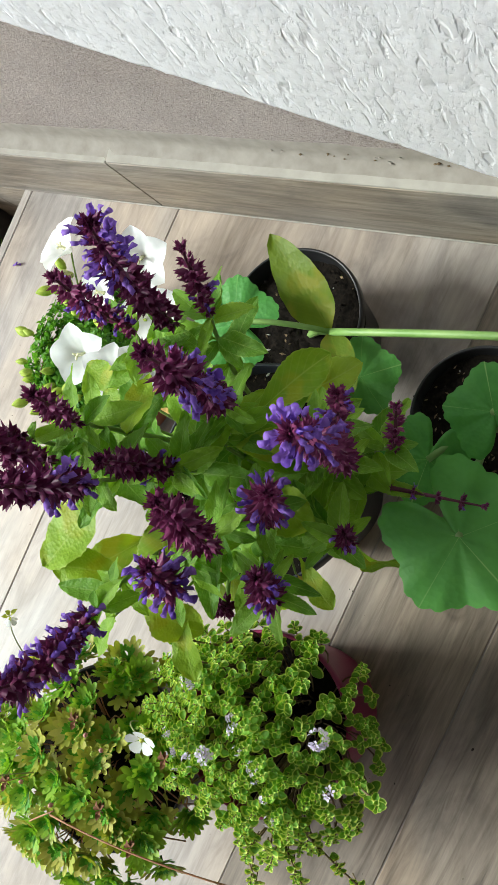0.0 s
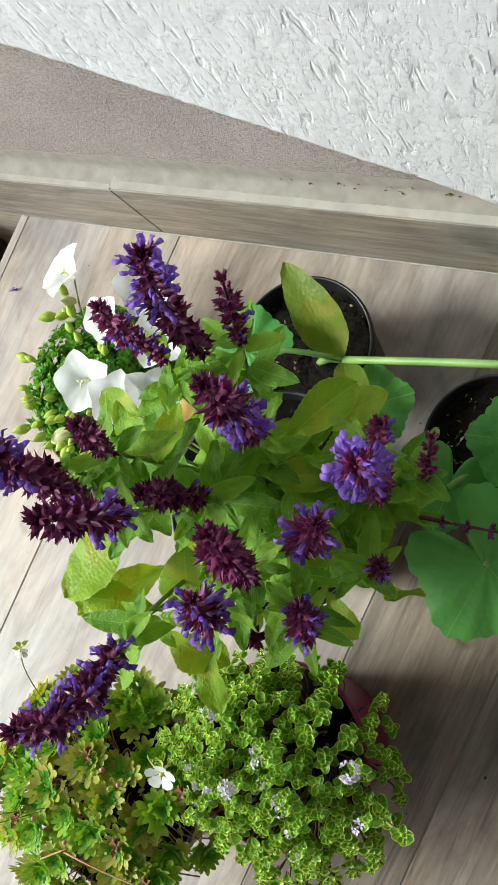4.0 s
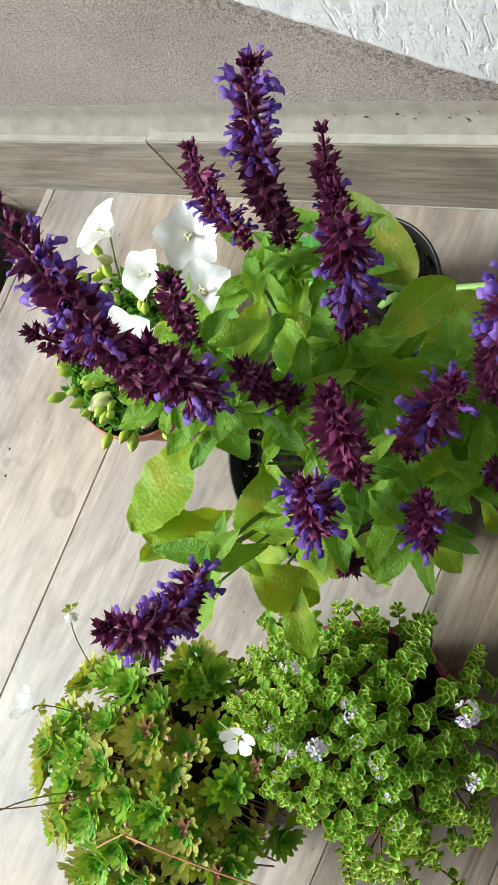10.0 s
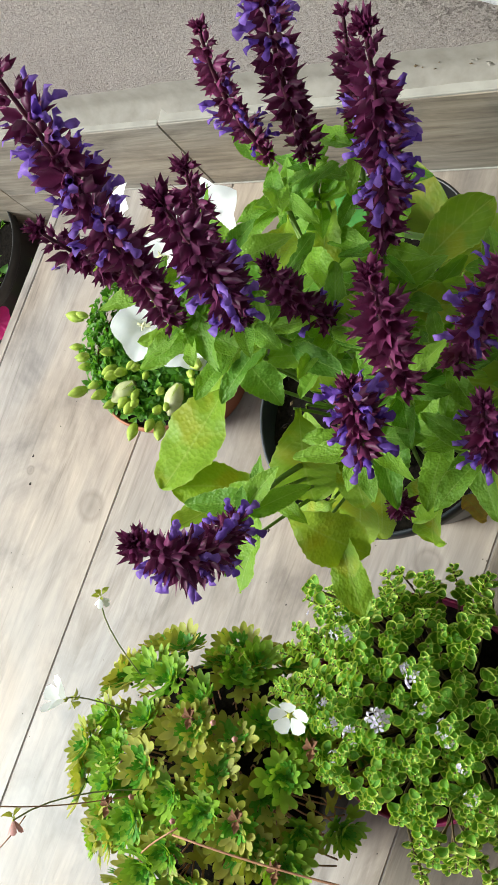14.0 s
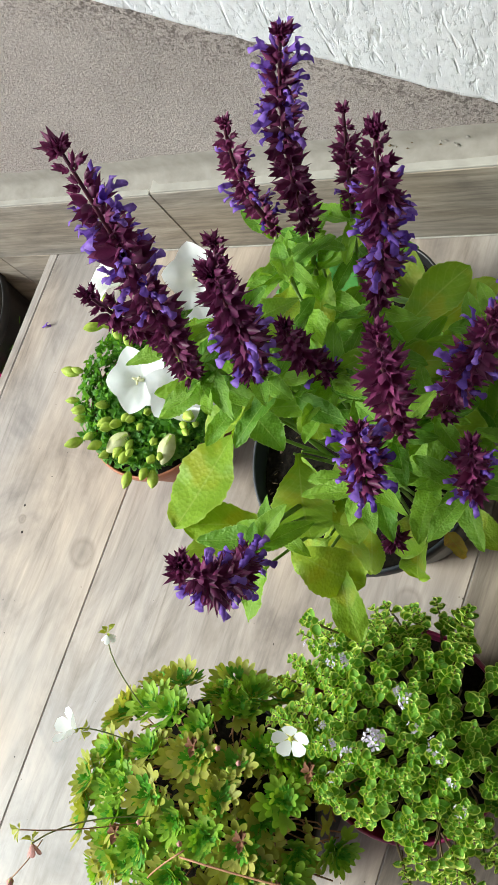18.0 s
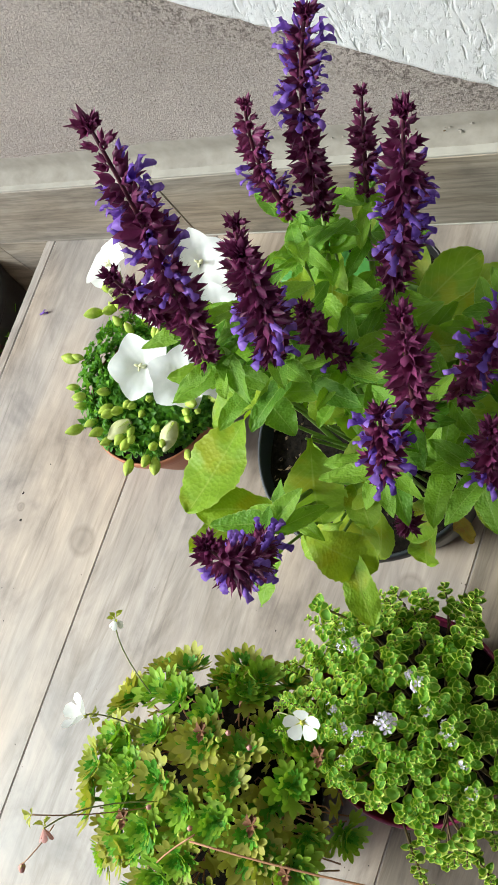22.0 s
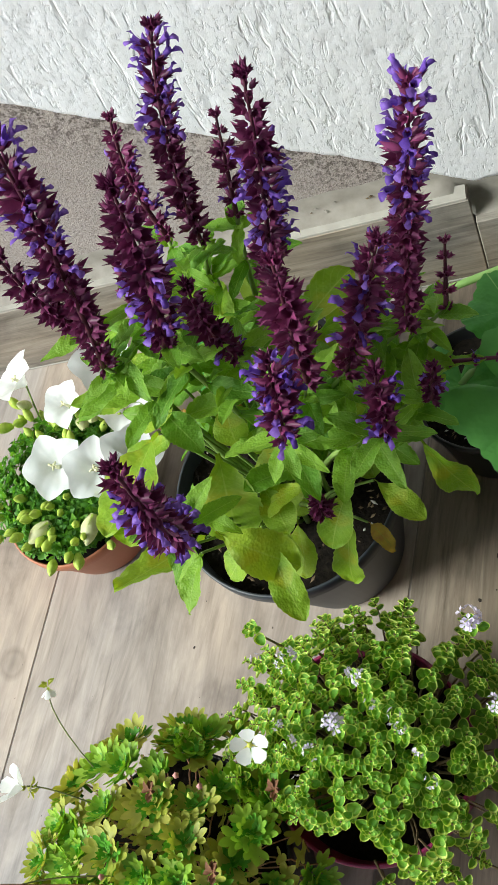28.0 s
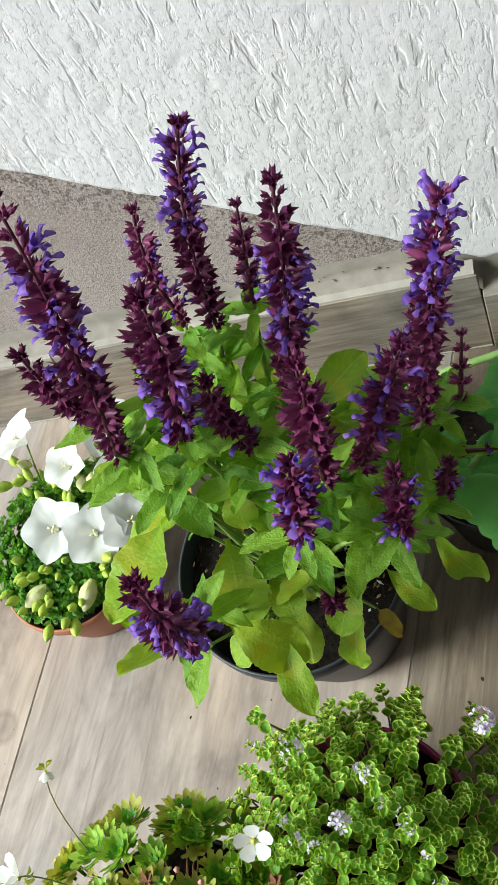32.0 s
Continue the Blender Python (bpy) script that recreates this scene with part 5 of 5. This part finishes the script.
def sprig_plan(seed, pairs, size, spread=1.0):
    """The bare stem of a sprig and the places of its paired leaves."""
    rnd = random.Random(seed)
    places, h = [], 0.0
    for k in range(pairs):
        u = k / max(1, pairs - 1)
        s = size * (1.0 - 0.55 * u) * rnd.uniform(0.8, 1.1)
        for side in (0, math.pi):
            a = k * 1.57 + side + rnd.uniform(-0.2, 0.2)
            tilt = 0.12 + 0.62 * u + rnd.uniform(-0.15, 0.15)
            d = Vector((math.cos(a) * math.cos(tilt), math.sin(a) * math.cos(tilt), math.sin(tilt)))
            up = Vector((-math.cos(a) * math.sin(tilt), -math.sin(a) * math.sin(tilt), math.cos(tilt)))
            places.append((rnd.choice(ROUND_LEAVES), aim((0, 0, h), Vector((0, 0, h)) + d * s, up=up, wide=1.05, roll=rnd.uniform(-0.25, 0.25))))
        h += size * (0.34 - 0.14 * u) * spread
    verts, faces = [], []
    tube(verts, faces, [Vector((0, 0, -size * 0.8)), Vector((0, 0, h))], [size * 0.06, size * 0.05], 5)
    return mesh_of("sprig", verts, faces, [THYME_STEM]), places


SPRIGS = [sprig_plan(*q) for q in ((1, 5, 0.0078), (2, 5, 0.0074), (3, 6, 0.0074, 1.2), (4, 4, 0.007), (5, 5, 0.0068, 1.3), (6, 4, 0.0076), (7, 6, 0.007, 1.1))]


def sprig(kind, m):
    stem, places = SPRIGS[kind]
    ob = part("sprig", stem, thyme, m=m)
    for me, place in places:
        part("leaf", me, ob, m=place)


rnd = random.Random(77)
heads = []
for n in range(285):
    q = math.sqrt((n + 0.5) / 285)
    a = n * 2.39996 + rnd.uniform(-0.2, 0.2)
    if rnd.random() < 0.1 or (q > 0.72 and -0.4 * math.cos(a) - 0.92 * math.sin(a) > 0.78):
        continue
    p, d = dome(TX + 0.013, TY, 0.075, 0.067, 0.11, 0.053, q, a)
    p += Vector((rnd.uniform(-0.005, 0.005), rnd.uniform(-0.005, 0.005), rnd.uniform(-0.012, 0.007)))
    d = (d + Vector((rnd.uniform(-0.4, 0.4), rnd.uniform(-0.4, 0.4), 0.75))).normalized()
    sprig(rnd.randrange(7), facing(p, d, rnd.uniform(0.92, 1.2), rnd.uniform(0, 6.28)))
    heads.append(p)
verts, faces = [], []
for p in heads:
    f = Vector((TX + 0.55 * (p.x - TX), TY + 0.55 * (p.y - TY), TH - 0.02))
    tube(verts, faces, bend(f, p, Vector((rnd.uniform(-0.006, 0.006), rnd.uniform(-0.006, 0.006), -0.004)), 4), [0.0006] * 5, 4)
tagged(part("stem_tangle", mesh_of("stem_tangle", verts, faces, [THYME_STEM]), thyme, "thin brownish woody stems"), kind="stuff")
for base, tip, count in (((0.215, -0.372, 0.11), (0.262, -0.371, 0.166), 3), ((0.19, -0.42, 0.11), (0.225, -0.452, 0.12), 5), ((0.165, -0.43, 0.105), (0.19, -0.475, 0.1), 5), ((0.20, -0.42, 0.105), (0.26, -0.45, 0.09), 4), ((0.14, -0.33, 0.11), (0.125, -0.325, 0.175), 2)):
    for k in range(count):
        u = (k + 1) / count
        p = Vector(base).lerp(Vector(tip), u)
        d = (Vector(tip) - Vector(base)).normalized() + Vector((0, 0, 0.9))
        sprig(k % 5, facing(p, d, 1.0, k * 0.8))
    rod("stem", bend(Vector(base), Vector(tip), Vector((0, 0, 0.004)), 5), [0.0007] * 6, THYME_STEM, thyme, seg=5)


def lilac_mesh(seed, count):
    rnd = random.Random(seed)
    verts, faces = [], []
    for n in range(count):
        z = rnd.uniform(0.1, 1)
        a = rnd.uniform(0, 6.28)
        d = Vector((math.sqrt(1 - z * z) * math.cos(a), math.sqrt(1 - z * z) * math.sin(a), z))
        m = facing(d * 0.8, d, 0.45, rnd.uniform(0, 6))
        for k in range(4):
            w = k * 1.57
            b = len(verts)
            for x, y, zz in ((0.05, 0, -0.3), (0.6, 0.36, 0.05), (1.0, 0.0, 0.1), (0.6, -0.36, 0.05)):
                verts.append(m @ (Matrix.Rotation(w, 3, "Z") @ Vector((x, y, zz))))
            faces.append((b, b + 3, b + 2, b + 1))
    return mesh_of("flower_head", verts, faces, [LILAC], smooth=False)


def lilac_head(at, size, count):
    part("flower_head", lilac_mesh(int(at[0] * 1000), count), thyme, "pale lilac flower cluster", facing(Vector(at) + Vector((0, 0, 0.006)), (0.1, -0.1, 1), min(size, 0.008) * 0.8))
    sprig(0, facing(Vector(at) - Vector((0, 0, 0.012)), (0, 0, 1), 1.0))


lilac_head((0.241, -0.338, 0.214), 0.0095, 13)
lilac_head((0.186, -0.356, 0.192), 0.006, 6)
lilac_head((0.172, -0.376, 0.19), 0.0085, 9)
lilac_head((0.150, -0.342, 0.19), 0.006, 6)
lilac_head((0.246, -0.369, 0.186), 0.0065, 5)
lilac_head((0.2, -0.372, 0.188), 0.0045, 4)
lilac_head((0.157, -0.386, 0.178), 0.006, 6)
lilac_head((0.134, -0.333, 0.158), 0.004, 4)
lilac_head((0.14, -0.345, 0.166), 0.004, 4)
lilac_head((0.197, -0.378, 0.183), 0.004, 3)
lilac_head((0.208, -0.388, 0.18), 0.004, 4)
lilac_head((0.212, -0.4, 0.174), 0.0045, 5)
lilac_head((0.148, -0.398, 0.172), 0.004, 4)
lilac_head((0.123, -0.337, 0.165), 0.0042, 4)
lilac_head((0.141, -0.343, 0.178), 0.0042, 4)
lilac_head((0.143, -0.374, 0.186), 0.0045, 5)
lilac_head((0.15, -0.382, 0.187), 0.005, 5)
lilac_head((0.178, -0.352, 0.187), 0.0045, 5)
lilac_head((0.189, -0.367, 0.188), 0.0042, 4)
lilac_head((0.202, -0.378, 0.186), 0.0042, 4)



# ---- squash seedlings in black pots ----
def lobed_blade(name, mat, lobes=5, notch=0.16, teeth=0.05, cup=0.12, seed=0):
    """A round leaf of radius 1 about its stalk's end at the origin, notched where the stalk joins (towards -x)."""
    verts, uvs, faces = [(0, 0, 0)], [(0.5, 0.5)], []
    n, rings = 96, 6
    for i in range(1, rings + 1):
        u = i / rings
        for k in range(n):
            w = 2 * math.pi * k / n
            r = 1 + notch * 0.5 * (math.cos(lobes * w) - 0.3) + teeth * (abs(math.sin(13 * w + seed)) - 0.5) * 1.6 - 0.6 * math.exp(-((abs(w - math.pi)) / 0.22) ** 2)
            z = cup * u * u * (1 if i < rings else 0.9) + 0.05 * math.sin(5 * w + seed) * u * u - 0.02 * math.cos(10 * w) * u - 0.14 * u * u * u
            verts.append((r * u * math.cos(w), r * u * math.sin(w), z))
            uvs.append((u, 0.5 + 0.5 * abs(math.sin(2.5 * w))))
    for k in range(n):
        faces.append((0, 1 + k, 1 + (k + 1) % n))
    for i in range(rings - 1):
        for k in range(n):
            a, b = 1 + i * n + k, 1 + i * n + (k + 1) % n
            faces.append((a, a + n, b + n, b))
    return mesh_of(name, verts, faces, [mat], uvs=uvs)


BLADES = [lobed_blade("leaf", SQUASH_LEAF, 5, 0.16, 0.035, 0.1, s) for s in (1, 2)]
COTY = leaf_mesh("leaf", COTY_LEAF, 0.62, 0.12, 0.1, 0.01, 0.0, tip=0.2, nx=16, seed=2, round_base=0.75, stalk=0.04)


def blade(parent, at, to, size, kind=0, spin=0.0):
    return part("leaf", BLADES[kind], parent, "broad toothed green squash leaf", facing(at, to, size, spin))


back = thing("potted_squash_seedling", "squash seedling with an oval seed leaf in a black nursery pot", "potted plant", "squash seedlings by the wall")
part("pot", lathe("pot", pot_profile(0.052, 0.04, 0.082, 0.003, 0.008), BLACK_POT, 56), back, "thin black plastic nursery pot", pose(0.096, -0.103, 0))
part("soil", soil_mesh(0.049, 0.066, 0.006, 0.003, 6), back, "dark potting soil", pose(0.096, -0.103, 0))
tagged(part("crumbs", crumbs_mesh(0.046, 0.07, 170, [SOIL] * 12 + [CHIP] * 3 + [PERLITE], 0.0012, 8), back, m=pose(0.096, -0.103, 0)), kind="stuff")
J = Vector((0.140, -0.114, 0.110))
part("leaf", COTY, back, "thick oval olive-green seed leaf", aim(J, (0.094, -0.066, 0.146), up=(0.2, -0.5, 0.9), wide=0.72))
part("leaf", COTY, back, "thick oval olive-green seed leaf", aim(J, (0.170, -0.150, 0.120), up=(0.2, 0.2, 0.9), wide=0.75))
rod("stem", bend(Vector((0.105, -0.11, 0.065)), J, Vector((0.004, 0, 0.01)), 6), [0.003] * 7, SQUASH_STEM, back)
rod("leaf_stalk", bend(J, Vector((0.36, -0.097, 0.151)), Vector((0, 0, 0.006)), 11), [0.0026] * 12, SQUASH_STEM, back, "pale green ridged leaf stalk", 8)
rod("leaf_stalk", bend(J, Vector((0.085, -0.125, 0.14)), Vector((0, 0, 0.012)), 6), [0.002] * 7, SQUASH_STEM, back)
blade(back, (0.085, -0.125, 0.14), (0.1, -0.1, 0.95), 0.03, 1, 2.2)
blade(back, (0.165, -0.138, 0.10), (0.2, -0.1, 0.95), 0.026, 0, -0.6)
blade(back, (0.36, -0.097, 0.151), (0.1, -0.3, 0.9), 0.05, 0, 0.3)

right = thing("potted_squash_plant", "young squash plant with broad leaves in a black nursery pot", "potted plant", "squash seedlings by the wall")
RX, RY = 0.243, -0.145
part("pot", lathe("pot", pot_profile(0.048, 0.037, 0.075, 0.003, 0.008), BLACK_POT, 56), right, "thin black plastic nursery pot", pose(RX, RY, 0))
part("soil", soil_mesh(0.045, 0.062, 0.006, 0.003, 7), right, "potting soil with sand and perlite", pose(RX, RY, 0))
tagged(part("crumbs", crumbs_mesh(0.042, 0.066, 260, [SOIL] * 6 + [CHIP] * 6 + [PERLITE], 0.001, 9), right, m=pose(RX, RY, 0)), kind="stuff")
K = Vector((0.262, -0.155, 0.115))
rod("stem", bend(Vector((RX + 0.01, RY, 0.06)), K, Vector((0, 0, 0)), 5), [0.003] * 6, SQUASH_STEM, right)
for at, to, size, kind, spin in (((0.272, -0.153, 0.168), (0.1, -0.1, 0.97), 0.026, 0, 1.2), ((0.277, -0.223, 0.194), (0.1, -0.15, 0.95), 0.04, 1, -1.2), ((0.238, -0.185, 0.150), (0.25, -0.1, 0.95), 0.026, 0, 3.4), ((0.33, -0.17, 0.17), (0.3, 0.0, 0.9), 0.04, 1, 0.2)):
    blade(right, at, to, size, kind, spin)
    rod("leaf_stalk", bend(K, Vector(at), Vector((0, 0, 0.01)), 6), [0.0022] * 7, SQUASH_STEM, right)

# ---- flowers on the lower step ----
pink = thing("potted_pink_flowers", "dark pot of pink flowers on the lower step", "potted plant")
part("pot", lathe("pot", pot_profile(0.085, 0.065, 0.14, 0.004, 0.012), BLACK_POT, 56), pink, "dark plastic pot", pose(-0.42, -0.06, LOWER))
part("soil", soil_mesh(0.08, 0.118, 0.006, 0.004, 9), pink, m=pose(-0.42, -0.06, LOWER))
rnd = random.Random(3)
verts, faces = [], []
for n in range(90):
    a, q = rnd.uniform(0, 6.28), math.sqrt(rnd.random()) * 0.075
    p = Vector((-0.42 + q * math.cos(a), -0.06 + q * math.sin(a), LOWER + 0.095 + rnd.uniform(0, 0.02)))
    v, f = tuft_mesh(n % 5, 5, 0.014)
    base = len(verts)
    verts += [p + w for w in v]
    faces += [tuple(base + i for i in g) for g in f]
tagged(part("foliage", mesh_of("foliage", verts, faces, [BELL_LEAF]), pink, "dark green leaves"), kind="stuff")


def pink_mesh():
    verts, faces = [], []
    n, rings = 30, 5
    for i in range(rings + 1):
        u = i / rings
        for k in range(n):
            w = 2 * math.pi * k / n
            r = u * (1 + 0.14 * math.cos(5 * w)) + 0.04
            verts.append((r * math.cos(w), r * math.sin(w), 0.35 * u ** 0.5 + 0.08 * math.sin(10 * w) * u))
    for i in range(rings):
        for k in range(n):
            a, b = i * n + k, i * n + (k + 1) % n
            faces.append((a, b, b + n, a + n))
    return mesh_of("flower", verts, faces, [PINK])


PINK_FLOWER = pink_mesh()
for at in ((-0.352, -0.115, -0.05), (-0.368, -0.14, -0.055), (-0.36, -0.09, -0.07), (-0.385, -0.125, -0.04)):
    part("flower", PINK_FLOWER, pink, "pink ruffled flower", facing(at, (0.5, -0.2, 0.8), 0.015))

# ---- small things on the floor ----
petal = tagged(new("fallen_petal", BLOSSOMS[0]), "violet blossom fallen on the tiles", "petal")
petal.matrix_world = aim((-0.252, -0.082, 0.002), (-0.245, -0.079, 0.0022))
rnd = random.Random(9)
verts, faces = [], []
for x, y, s in [(0.276, -0.362, 0.0018), (0.006, -0.284, 0.0018), (0.232, -0.238, 0.0028), (0.217, -0.267, 0.002), (-0.226, -0.25, 0.002), (-0.222, -0.274, 0.002), (0.01, -0.222, 0.0018)] + [(rnd.uniform(-0.28, 0.35), rnd.uniform(-0.5, -0.02), rnd.uniform(0.0003, 0.0011)) for _ in range(110)]:
    base = len(verts)
    n = 7
    for k in range(n):
        w = 2 * math.pi * k / n
        r = 0.6 * s * rnd.uniform(0.5, 1.2)
        verts.append((x + r * math.cos(w), y + 1.4 * r * math.sin(w), 0.0001))
    verts.append((x, y, 0.0003 + s * 0.3))
    faces += [(base + k, base + (k + 1) % n, base + n) for k in range(n)]
tagged(new("floor_crumbs", mesh_of("floor_crumbs", verts, faces, [SPECK])), "dark specks of soil scattered on the tiles", "soil crumbs", kind="stuff")
